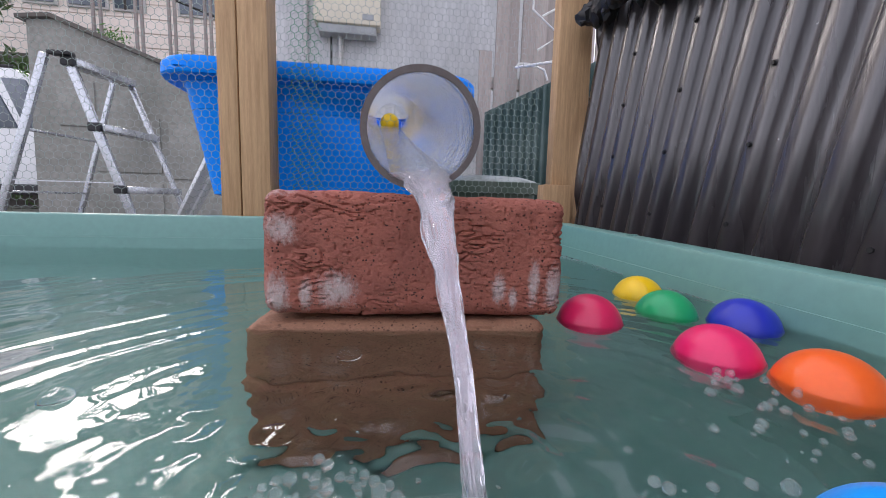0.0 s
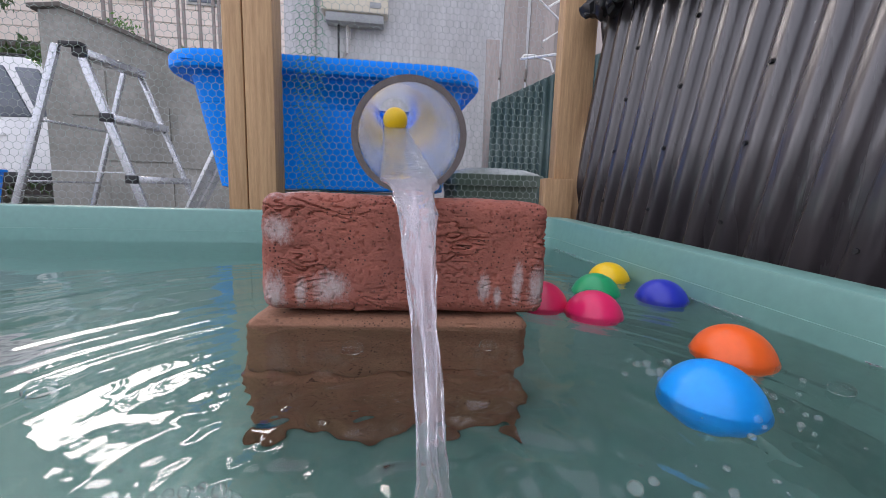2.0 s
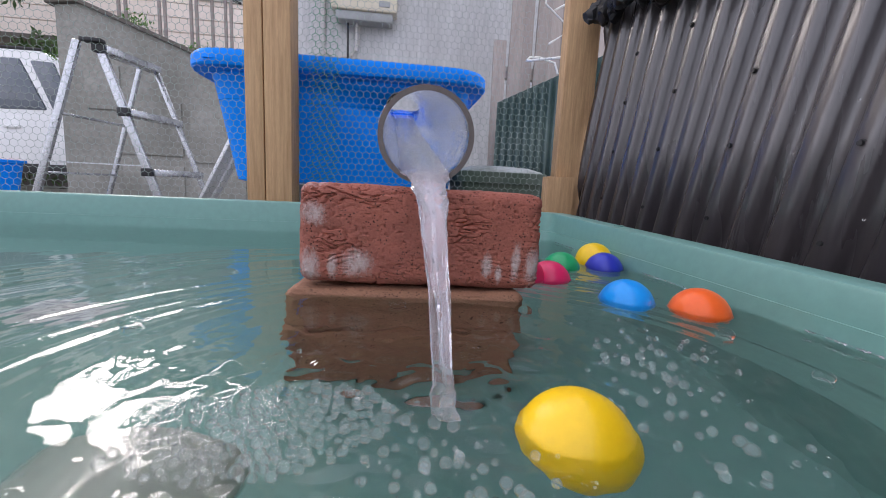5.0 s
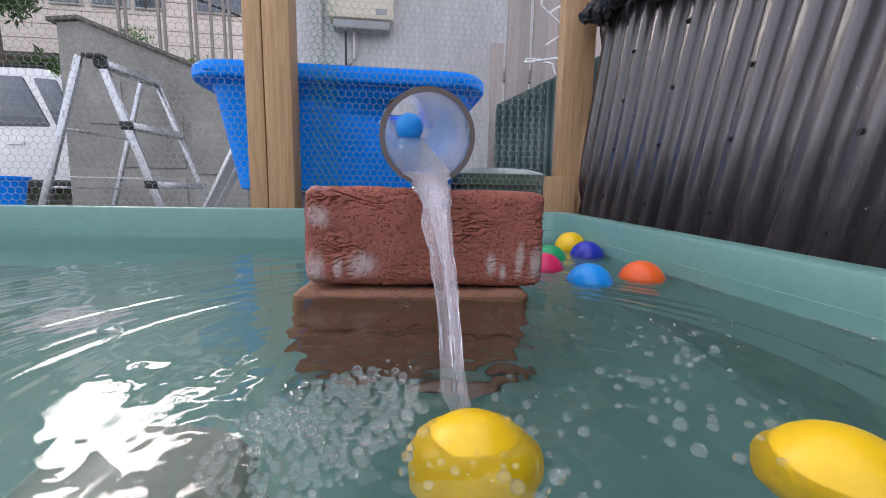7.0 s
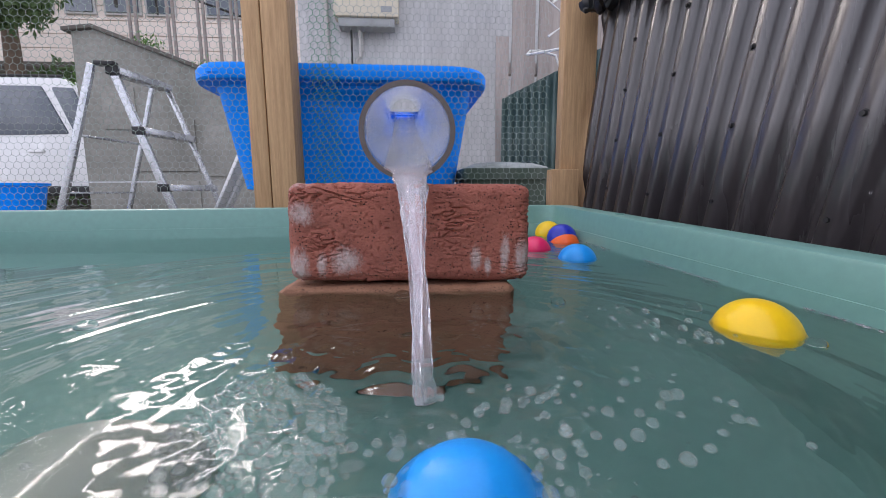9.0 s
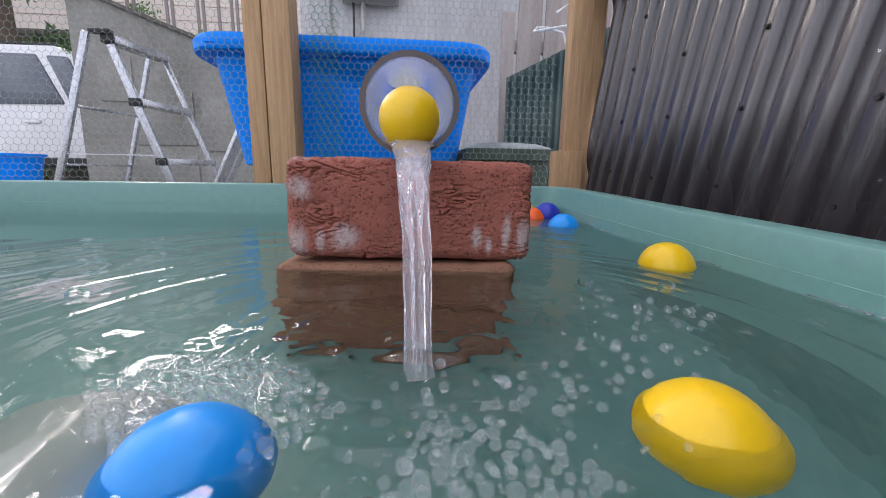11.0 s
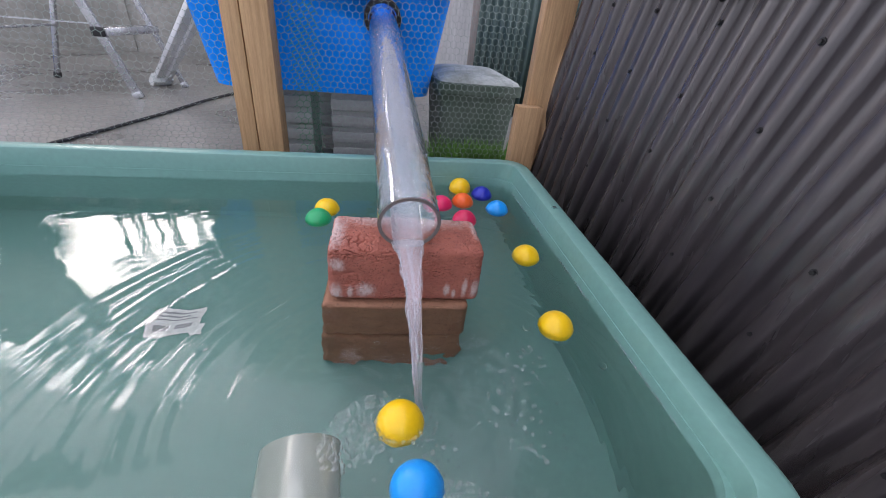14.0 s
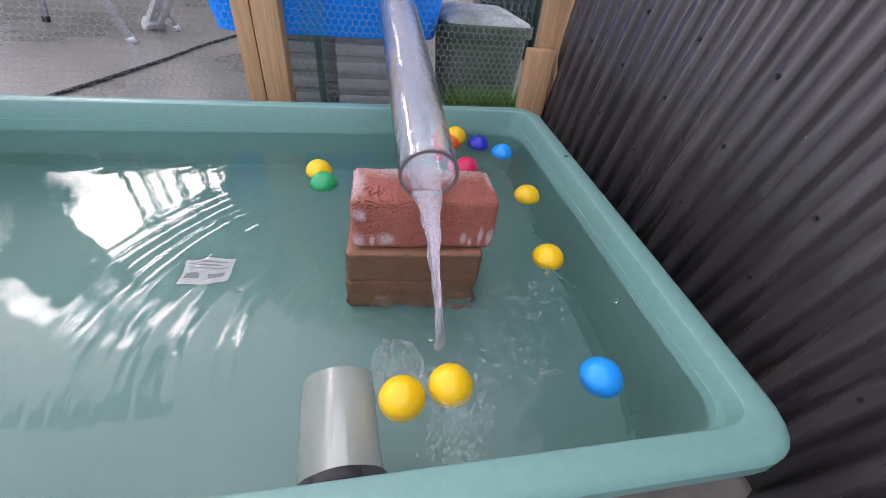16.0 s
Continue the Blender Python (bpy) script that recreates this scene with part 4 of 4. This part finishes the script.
    c = Vector((0.520 - 0.055 * k, 0.76 - 0.62 * k, 0.605 - 0.10 * k + 0.012 * math.sin(i * 1.9)))
    m = Matrix.Translation(c + Vector((rng.uniform(-0.012, 0.012), 0, rng.uniform(-0.012, 0.012)))) @ Euler((rng.uniform(0, 3), rng.uniform(0, 3), 0)).to_matrix().to_4x4() @ Matrix.Diagonal((0.9, 1.5, 0.55, 1))
    bmesh.ops.create_icosphere(bm, subdivisions=3, radius=rng.uniform(0.022, 0.036), matrix=m)
for v in bm.verts:
    v.co += Vector((noise.noise(v.co * 60), noise.noise(v.co * 60 + Vector((5, 0, 0))), noise.noise(v.co * 60 + Vector((0, 5, 0))))) * 0.010
tagged(part("shade_cloth", bm, BLACK), "crumpled black shade cloth bunched along the fence top", "cloth", kind="stuff")

# ---- white van, far building, hedge, tree ----
WHITE = mat("white_car_paint", (0.84, 0.84, 0.84), 0.25, 0.1, 3, 40, 0.0, coat=0.5)
GLASS_DARK = mat("dark_glass", (0.10, 0.12, 0.15), 0.08, 0.4, 2, 20, 0.0, spec=0.9)
van = thing("car", "white parked estate car with dark windows", "car")


def plate(points, y0, y1):
    """A flat outline in x and z, thickened from y0 to y1."""
    bm = bmesh.new()
    a = [bm.verts.new((x, y0, z)) for x, z in points]
    b = [bm.verts.new((x, y1, z)) for x, z in points]
    bm.faces.new(a), bm.faces.new(b[::-1])
    n = len(a)
    for k in range(n):
        bm.faces.new((a[k], b[k], b[(k + 1) % n], a[(k + 1) % n]))
    bmesh.ops.recalc_face_normals(bm, faces=bm.faces)
    bmesh.ops.bevel(bm, geom=bm.edges[:], offset=0.03, segments=2, profile=0.5, affect="EDGES")
    return bm


part("body", plate([(-7.9, 0.10), (-7.9, 0.62), (-7.0, 0.78), (-6.4, 1.35), (-6.0, 1.45), (-4.1, 1.46), (-3.86, 1.38), (-3.62, 0.85), (-3.58, 0.40), (-3.62, 0.10)], 5.0, 6.6), WHITE, van)
for pts in (((-5.9, 0.80), (-5.6, 1.33), (-5.02, 1.36), (-5.02, 0.78)), ((-4.93, 0.78), (-4.93, 1.36), (-4.30, 1.36), (-4.06, 0.80)), ((-4.0, 0.80), (-4.2, 1.35), (-3.95, 1.34), (-3.78, 0.84))):
    part("window", plate(pts, 4.975, 5.05), GLASS_DARK, van)
part("pillar", plate([(-5.03, 0.76), (-5.0, 1.38), (-4.92, 1.38), (-4.92, 0.76)], 4.982, 5.04), BLACK, van)
part("roof_rail", rod((-5.9, 5.06, 1.485), (-4.1, 5.06, 1.485), 0.018, 8), BLACK, van)
part("door_handle", box((0.18, 0.04, 0.04), (-4.45, 4.985, 0.60), 0.012), WHITE, van)
part("sill", box((3.4, 0.05, 0.12), (-5.6, 4.99, 0.12), 0.02), BLACK, van)
for x in (-7.2, -5.75):
    tyre = part("wheel", rod((x, 4.97, 0.12), (x, 5.2, 0.12), 0.32, 28), BLACK, van)
    part("rim", rod((x, 4.955, 0.12), (x, 4.98, 0.12), 0.20, 20), ALUMINIUM, tyre)

CLAD = mat("pinkish_cladding", (0.84, 0.73, 0.65), 0.8, 0.25, 1.0, 20, 0.1, piece=0.05)
building = thing("apartment_building", "beige clad building with white windows behind the yard", "building", kind="structure")
part("wall", box((8.6, 0.3, 1.55), (-6.3, 9.4, 3.595)), CLAD, building, smooth=False)
plank = part("board", box((8.6, 0.03, 0.27), (0, 0, 0), 0.006), CLAD, building, smooth=False)
for k in range(5):
    o = plank if k == 0 else new("board", plank.data)
    o.parent = building
    o.location = (-6.3, 9.235, 2.97 + 0.285 * k)
part("soffit", box((8.6, 0.8, 0.1), (-6.3, 9.6, 2.78)), CAP, building, smooth=False)
part("roof", box((9.2, 2.0, 0.16), (-6.3, 9.9, 4.45)), CAP, building, smooth=False)
for x0, x1 in ((-8.1, -7.2), (-7.0, -6.38), (-6.22, -5.48), (-5.40, -4.80), (-4.2, -3.2)):
    f = part("window", box((x1 - x0, 0.06, 0.56), ((x0 + x1) / 2, 9.20, 4.06), 0.01), PALE_METAL, building, smooth=False)
    part("pane", box((x1 - x0 - 0.10, 0.02, 0.47), ((x0 + x1) / 2, 9.16, 4.06)), GLASS_DARK, f, smooth=False)


def leaves(count, shape, size, seed, material, name):
    """Many small folded leaves scattered through a lumpy volume; shape gives a random point."""
    rng = random.Random(seed)
    verts, faces = [], []
    for _ in range(count):
        c = shape(rng)
        q = Euler((rng.uniform(0, 6.3), rng.uniform(0, 6.3), rng.uniform(0, 6.3))).to_matrix()
        l, w = size * rng.uniform(0.6, 1.3), size * rng.uniform(0.22, 0.4)
        i = len(verts)
        verts.extend([tuple(c + q @ Vector(p)) for p in ((-l, 0, 0), (0, -w, 0.25 * w), (l, 0, -0.1 * l), (0, w, 0.25 * w))])
        faces.extend([(i, i + 1, i + 2), (i, i + 2, i + 3)])
    me = bpy.data.meshes.new(name)
    me.from_pydata(verts, [], faces)
    me.materials.append(material)
    return new(name, me)


def in_hedge(rng):
    x = rng.uniform(-11, -2.0)
    return Vector((x, 8.6 + rng.uniform(-0.5, 0.3), GROUND + rng.random() ** 0.6 * (2.65 + 0.35 * noise.noise((x * 1.3, 0, 0)))))


tagged(leaves(9000, in_hedge, 0.09, 61, TREE_LEAF, "hedge"), "dark green hedge below the building", "hedge", kind="stuff")
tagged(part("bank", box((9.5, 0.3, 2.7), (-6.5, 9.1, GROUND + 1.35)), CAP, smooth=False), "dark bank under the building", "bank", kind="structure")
tree = thing("tree", "leafy green tree whose branch hangs into view", "tree")
part("trunk", swept([(-6.2, 6.9, GROUND), (-6.15, 6.85, 1.2), (-6.0, 6.7, 2.4), (-5.8, 6.5, 3.4)], [0.16, 0.13, 0.10, 0.05], 10), BARK, tree)
clumps = [(-5.0, 5.6, 2.62, 0.42), (-5.5, 5.9, 2.9, 0.5), (-6.0, 6.3, 3.2, 0.6), (-4.75, 5.4, 2.42, 0.25), (-6.5, 6.8, 3.6, 0.6), (-5.6, 6.5, 3.7, 0.6), (-5.2, 5.5, 2.35, 0.22), (-6.9, 6.4, 3.1, 0.5), (-7.6, 6.6, 3.4, 0.7), (-7.9, 6.9, 2.7, 0.7), (-7.2, 6.0, 2.5, 0.5), (-6.6, 6.2, 3.9, 0.6), (-8.6, 6.8, 3.2, 0.8), (-6.3, 6.2, 4.7, 0.6), (-6.9, 6.1, 5.0, 0.6), (-5.7, 5.9, 4.8, 0.45), (-7.4, 6.0, 4.4, 0.6)]
for x, y, z, r in clumps:
    part("limb", swept([(-5.95, 6.65, 2.6), ((x - 5.95) / 2, (y + 6.65) / 2, (z + 2.9) / 2), (x, y, z)], [0.05, 0.03, 0.012], 6), BARK, tree)


def in_crown(rng):
    x, y, z, r = rng.choice(clumps)
    d = Vector((rng.gauss(0, 1), rng.gauss(0, 1), rng.gauss(0, 0.75))) * (r * 0.45)
    return Vector((x, y, z)) + d


crown = leaves(19000, in_crown, 0.062, 71, TREE_LEAF, "crown")
crown.parent = tree
for i, (x, y, z) in enumerate(((-2.55, 4.02, 1.50), (-1.95, 4.02, 1.28), (-3.3, 4.3, 1.2))):
    c = Vector((x, y, z))
    tagged(leaves(160, lambda rng: c + Vector((rng.gauss(0, 0.09), rng.gauss(0, 0.05), abs(rng.gauss(0, 0.05)))), 0.022, 81 + i, LEAF, "wall_weeds"), "small green weeds growing on the stair wall", "weeds", kind="stuff")

# ---- what moves ----
BALLS = {
    "crimson": ball(CRIMSON, "glossy crimson plastic play ball, floating beside the bricks"),
    "pink": ball(PINK, "glossy pink plastic play ball, floating beside the bricks"),
    "corner_yellow": ball(YELLOW, "yellow plastic play ball, floating in the tub's corner"),
    "green": ball(GREEN, "glossy green plastic play ball, floating in the tub"),
    "navy": ball(NAVY, "dark blue plastic play ball, floating in the tub's corner"),
    "orange": ball(ORANGE, "orange-red plastic play ball, floating in the tub"),
    "sky_corner": ball(SKY, "sky-blue plastic play ball, floating in the tub's corner"),
    "hidden_yellow": ball(YELLOW, "yellow plastic play ball, floating behind the bricks"),
    "side_yellow": ball(YELLOW, "yellow plastic play ball, drifting along the tub's side"),
    "first_yellow": ball(YELLOW, "yellow plastic play ball that rolls down the tube"),
    "sky_fallen": ball(SKY, "sky-blue plastic play ball that rolls down the tube"),
    "next_yellow": ball(YELLOW, "yellow plastic play ball, tossed in the splash"),
    "last_yellow": ball(YELLOW, "yellow plastic play ball, last out of the tube"),
}


def drift(rows):
    """Rows (t, x, y) on the surface, or (t, x, y, z), as poses with a slow roll."""
    out = []
    for r in rows:
        t, x, y = r[:3]
        z = r[3] if len(r) > 3 else -0.008 + 0.0012 * math.sin(3.1 * t + 40 * x)
        out.append((t, pose(x, y, z, 12 * math.sin(t * 0.9 + x * 30), 14 * math.sin(t * 0.7 + y * 30), 8 * t)))
    return out


def roll(rows):
    """Rows (t, y): a ball that rolls down inside the tube."""
    out = []
    for t, y in rows:
        p = at_tube(y, 0.0115)
        out.append((t, p.x, p.y, p.z))
    return out


def motions():
    walk(BALLS["crimson"], drift([(0, 0.143, 0.012, -0.006), (0.5, 0.143, 0.036, -0.006), (1, 0.135, 0.038, -0.006), (1.5, 0.138, 0.052, -0.006), (2, 0.131, 0.058, -0.006), (3.5, 0.126, 0.075, -0.006), (6.5, 0.135, 0.130, -0.006), (9, 0.120, 0.210, -0.006), (12.5, 0.120, 0.260, -0.006), (14, 0.150, 0.285, -0.006), (14.5, 0.148, 0.290, -0.006), (16, 0.130, 0.300, -0.006)]))
    walk(BALLS["pink"], drift([(0, 0.189, -0.071, -0.008), (0.5, 0.193, -0.007, -0.008), (1, 0.190, 0.020, -0.008), (1.5, 0.171, 0.005, -0.008), (2, 0.171, 0.027, -0.008), (3.5, 0.164, 0.070, -0.008), (4, 0.160, 0.081, -0.008), (6.3, 0.164, 0.119, -0.008), (7, 0.167, 0.144, -0.008), (8, 0.187, 0.215, -0.008), (9, 0.199, 0.256, -0.008), (10, 0.193, 0.334, -0.008), (12.5, 0.166, 0.439, -0.004), (14, 0.111, 0.366, -0.008), (16, 0.081, 0.376, -0.008)]))
    walk(BALLS["corner_yellow"], drift([(0, 0.253, 0.104, -0.008), (0.5, 0.267, 0.148, -0.008), (1, 0.280, 0.164, -0.004), (1.5, 0.274, 0.166, -0.004), (2, 0.275, 0.180, -0.008), (3.5, 0.280, 0.198, -0.006), (4, 0.274, 0.190, 0.000), (6.3, 0.279, 0.265, 0.004), (7, 0.285, 0.321, 0.004), (8, 0.284, 0.378, 0.004), (9, 0.288, 0.440, 0.002), (10, 0.259, 0.436, 0.004), (12.5, 0.200, 0.445, 0.006), (14, 0.172, 0.449, 0.004), (14.5, 0.162, 0.451, 0.004), (15.5, 0.140, 0.451, 0.004), (16, 0.132, 0.451, 0.004)]))
    walk(BALLS["green"], drift([(0, 0.231, 0.032, -0.008), (0.5, 0.232, 0.069, -0.008), (1, 0.219, 0.086, -0.008), (1.5, 0.223, 0.102, -0.008), (2, 0.216, 0.106, -0.008), (3.5, 0.218, 0.132, -0.008), (4, 0.204, 0.148, -0.008), (6.3, 0.220, 0.203, -0.008), (7, 0.209, 0.229, -0.008), (8, 0.175, 0.302, -0.008), (10, 0.027, 0.383, -0.008), (12.5, -0.106, 0.385, -0.006), (14, -0.162, 0.289, -0.008), (14.5, -0.168, 0.273, -0.008), (15.5, -0.175, 0.253, -0.008), (16, -0.179, 0.236, -0.008)]))
    walk(BALLS["navy"], drift([(0, 0.271, -0.011, -0.006), (0.5, 0.271, 0.028, -0.004), (1, 0.276, 0.053, -0.006), (1.5, 0.273, 0.061, -0.004), (2, 0.276, 0.075, -0.008), (3.5, 0.279, 0.113, -0.008), (4, 0.273, 0.136, -0.008), (6.3, 0.282, 0.222, -0.006), (7, 0.281, 0.248, -0.004), (7.5, 0.281, 0.251, 0.002), (8, 0.279, 0.278, 0.004), (9, 0.279, 0.343, 0.004), (12.5, 0.274, 0.448, 0.002), (13.8, 0.230, 0.430, -0.008), (14.5, 0.215, 0.417, -0.008), (15.5, 0.196, 0.426, -0.008), (16, 0.188, 0.425, -0.008)]))
    walk(BALLS["orange"], drift([(0, 0.214, -0.120, -0.008), (0.5, 0.223, -0.083, -0.008), (1, 0.214, -0.086, -0.008), (1.5, 0.222, -0.075, -0.008), (2, 0.223, -0.073, -0.008), (3.5, 0.229, -0.062, -0.008), (4, 0.238, -0.055, -0.008), (6.3, 0.270, 0.021, -0.008), (7, 0.267, 0.077, -0.008), (7.5, 0.274, 0.129, -0.006), (8, 0.276, 0.195, -0.004), (9, 0.280, 0.333, -0.008), (10, 0.267, 0.396, -0.008), (12.5, 0.207, 0.433, -0.002), (14, 0.166, 0.382, -0.008), (14.5, 0.151, 0.380, -0.008), (15.5, 0.124, 0.423, -0.008), (16, 0.112, 0.428, -0.008)]))
    walk(BALLS["sky_corner"], drift([(0, 0.113, -0.221, -0.008), (0.5, 0.120, -0.184, -0.008), (1, 0.132, -0.162, -0.008), (1.5, 0.164, -0.131, -0.008), (2, 0.156, -0.130, -0.008), (3.0, 0.166, -0.098, -0.008), (3.5, 0.170, -0.101, -0.008), (4, 0.192, -0.067, -0.008), (6.3, 0.206, 0.036, -0.008), (7, 0.191, 0.061, -0.008), (7.5, 0.201, 0.087, -0.008), (8, 0.211, 0.119, -0.008), (9, 0.229, 0.160, -0.008), (10, 0.246, 0.217, -0.008), (12.5, 0.284, 0.398, -0.004), (13.7, 0.259, 0.375, -0.008), (14, 0.242, 0.342, -0.008), (14.5, 0.241, 0.354, -0.008), (15.5, 0.238, 0.373, -0.008), (16, 0.236, 0.376, -0.008)]))
    walk(BALLS["hidden_yellow"], drift([(0, -0.020, 0.240, -0.006), (6, -0.050, 0.290, -0.006), (10, -0.100, 0.330, -0.006), (12.5, -0.130, 0.335, -0.006), (14, -0.148, 0.334, -0.006), (14.5, -0.161, 0.328, -0.006), (15.5, -0.182, 0.304, -0.006), (16, -0.192, 0.286, -0.006)]))
    walk(BALLS["side_yellow"], drift([(0, -0.03, -0.302, -0.02), (2.6, -0.04, -0.300, -0.015), (3.5, -0.046, -0.246, -0.008), (4, -0.050, -0.238, -0.008), (4.5, -0.043, -0.248, -0.008), (5.2, -0.015, -0.295, -0.012), (5.8, 0.035, -0.280, -0.012), (6.3, 0.069, -0.263, -0.014), (6.5, 0.107, -0.253, -0.014), (7, 0.130, -0.256, -0.014), (7.5, 0.153, -0.220, -0.014), (8, 0.175, -0.201, -0.014), (8.5, 0.200, -0.176, -0.008), (9, 0.230, -0.130, -0.008), (9.5, 0.255, -0.061, -0.008), (10, 0.255, -0.017, -0.008), (12.5, 0.272, 0.066, 0.000), (13, 0.274, 0.118, -0.004), (13.6, 0.276, 0.166, -0.004), (14, 0.242, 0.137, -0.008), (14.5, 0.235, 0.150, -0.008), (15.5, 0.233, 0.168, -0.008), (16, 0.233, 0.175, -0.008)]))
    walk(BALLS["first_yellow"], drift(roll([(0, 0.92), (1.0, 0.80), (1.5, 0.72), (2.5, 0.50), (3.0, 0.36), (3.5, 0.16), (3.8, 0.03), (4.0, -0.03)])
         + [(4.1, -0.006, -0.062, 0.112), (4.2, -0.006, -0.095, 0.075), (4.33, -0.004, -0.15, 0.0), (4.45, -0.004, -0.185, -0.055), (4.7, 0.0, -0.22, -0.03), (5.0, 0.05, -0.215, -0.012), (5.6, 0.0, -0.215, -0.014), (6.3, -0.015, -0.275, -0.02), (6.7, 0.004, -0.253, -0.016), (7, -0.003, -0.225, -0.020), (7.2, -0.005, -0.207, -0.012), (7.3, -0.014, -0.223, -0.012), (7.4, -0.019, -0.222, -0.012), (7.5, -0.031, -0.239, -0.030), (7.6, -0.042, -0.216, -0.020), (7.7, -0.039, -0.154, -0.012), (7.8, -0.035, -0.140, -0.012), (8, -0.025, -0.169, -0.020), (8.5, -0.002, -0.292, -0.004), (9, -0.03, -0.305, -0.02), (9.5, -0.037, -0.184, -0.020), (10, 0.010, -0.285, -0.036), (11, 0.108, -0.238, -0.016), (12.3, 0.156, -0.224, -0.010), (12.5, 0.219, -0.190, -0.010), (13, 0.242, -0.166, -0.010), (13.5, 0.237, -0.114, -0.008), (13.6, 0.242, -0.097, -0.008), (13.7, 0.235, -0.090, -0.008), (13.8, 0.231, -0.074, -0.008), (14, 0.221, -0.060, -0.008), (14.5, 0.202, -0.045, -0.008), (15.5, 0.199, -0.031, -0.008), (16, 0.204, -0.023, -0.008)]))
    walk(BALLS["sky_fallen"], drift([(0, -0.42, 1.25, 0.345), (4.0, -0.42, 1.25, 0.345), (5.2, -0.15, 1.2, 0.352)] + roll([(5.6, 1.06), (6.3, 0.76), (6.6, 0.65), (7.0, 0.42), (7.2, 0.13), (7.3, -0.03)])
         + [(7.33, -0.005, -0.075, 0.112), (7.4, 0.0, -0.170, 0.052), (7.46, 0.004, -0.215, -0.01), (7.52, 0.01, -0.25, -0.065), (7.6, 0.016, -0.274, -0.016), (7.7, 0.040, -0.222, -0.016), (7.8, 0.031, -0.219, -0.016), (8.1, -0.004, -0.290, -0.012), (8.5, -0.049, -0.235, -0.016), (9, 0.010, -0.258, -0.016), (9.5, -0.005, -0.290, -0.01), (10, -0.038, -0.220, -0.016), (11, -0.081, -0.244, -0.016), (12.3, -0.047, -0.271, -0.016), (12.5, -0.031, -0.231, -0.016), (12.7, -0.020, -0.226, -0.016), (13, -0.008, -0.276, -0.040), (13.4, -0.007, -0.290, -0.030), (13.6, -0.007, -0.289, -0.020), (13.8, -0.011, -0.292, -0.008), (14, -0.016, -0.274, -0.008), (14.5, -0.038, -0.285, -0.008), (15, 0.002, -0.231, -0.008), (15.5, 0.017, -0.211, -0.008), (15.7, 0.081, -0.225, -0.008), (16, 0.186, -0.253, -0.008)]))
    walk(BALLS["next_yellow"], drift([(0, -0.30, 1.32, 0.345), (8.0, -0.30, 1.32, 0.345), (9.2, -0.10, 1.22, 0.352)] + roll([(9.5, 1.06), (10.0, 0.80), (10.6, 0.42), (11.0, 0.0)])
         + [(11.1, -0.006, -0.075, 0.10), (11.2, -0.005, -0.15, 0.0), (11.4, 0.0, -0.2, -0.05), (11.8, 0.01, -0.25, 0.0), (12.3, 0.012, -0.285, -0.008), (12.8, -0.005, -0.325, -0.02), (13.2, -0.06, -0.318, -0.012), (13.5, -0.040, -0.277, -0.012), (13.6, -0.059, -0.236, -0.016), (13.7, -0.051, -0.227, -0.016), (13.8, -0.043, -0.220, -0.008), (14, -0.027, -0.201, -0.008), (14.2, -0.009, -0.218, -0.008), (14.5, -0.006, -0.237, -0.008), (15.0, -0.012, -0.285, -0.008), (15.5, -0.047, -0.280, -0.008), (16, -0.061, -0.253, -0.008)]))
    walk(BALLS["last_yellow"], drift([(0, -0.12, 1.36, 0.345), (13.6, -0.12, 1.36, 0.345), (14.4, -0.05, 1.2, 0.352)] + roll([(14.7, 1.06), (15.0, 0.72), (15.3, 0.34), (15.5, -0.012)])
         + [(15.56, -0.006, -0.06, 0.11), (15.62, -0.006, -0.10, 0.065), (15.70, -0.005, -0.15, 0.0), (15.8, -0.005, -0.20, -0.045), (15.9, -0.006, -0.24, -0.015), (16, -0.003, -0.243, -0.008)]))
    # the surface rocks and the ripples travel
    walk(water, [(t, pose(0.006 * math.sin(1.3 * t), 0.006 * math.cos(1.7 * t), 0.0006 * math.sin(2.2 * t), 0.08 * math.sin(1.9 * t), 0.06 * math.cos(1.4 * t), 0)) for t in np.arange(0, 16.3, 0.5)])
    FLOW_T, FLOW = (0, 1, 1.5, 2, 4, 6.3, 7, 7.6, 9, 13.5, 14, 16), (1.0, 0.9, 0.5, 0.2, 0.1, 0.2, 0.0, 0.7, 0.9, 0.8, 0.1, 0.1)
    for i, o in enumerate(strands):
        walk(o, [(t, pose(0.0006 * math.sin(7 * t + i * 2) + (0.0, -0.0022, 0.0022)[i] * float(np.interp(t, FLOW_T, FLOW)), 0.0, 0.0, 1.6 * math.sin(5 * t + i) + float(np.interp(t, (0, 2, 4, 6.5, 8, 13.5, 14.0, 16), (0, 5, 5, 6, 0, 0, 9, 10))), 0, 1.2 * math.sin(4.3 * t + 2 * i))) for t in np.arange(0, 16.2, 0.25)])
    middles = ((0.0, -0.235), (-0.075, -0.215), (0.095, -0.215), (0.01, -0.295), (0.15, -0.13))
    for i, (o, (x, y)) in enumerate(zip(rafts, middles)):
        walk(o, [(t, pose(x + 0.014 * math.sin(0.8 * t + i * 1.7), y + 0.010 * math.cos(0.9 * t + i), 0.0, 0, 0, 24 * t + 70 * i)) for t in np.arange(0, 16.3, 0.5)])
    starts = ((-0.05, -0.06, 0.004, 0.004), (0.03, -0.05, 0.010, -0.001), (0.24, -0.14, -0.003, 0.006), (0.20, -0.20, 0.004, 0.004), (-0.18, -0.10, -0.006, 0.002))
    for o, (x, y, u, v) in zip(loose, starts):
        walk(o, [(t, pose(x + u * t + 0.004 * math.sin(t + x * 50), y + v * t + 0.004 * math.cos(1.2 * t), 0.001)) for t in np.arange(0, 16.3, 1.0)])


motions()
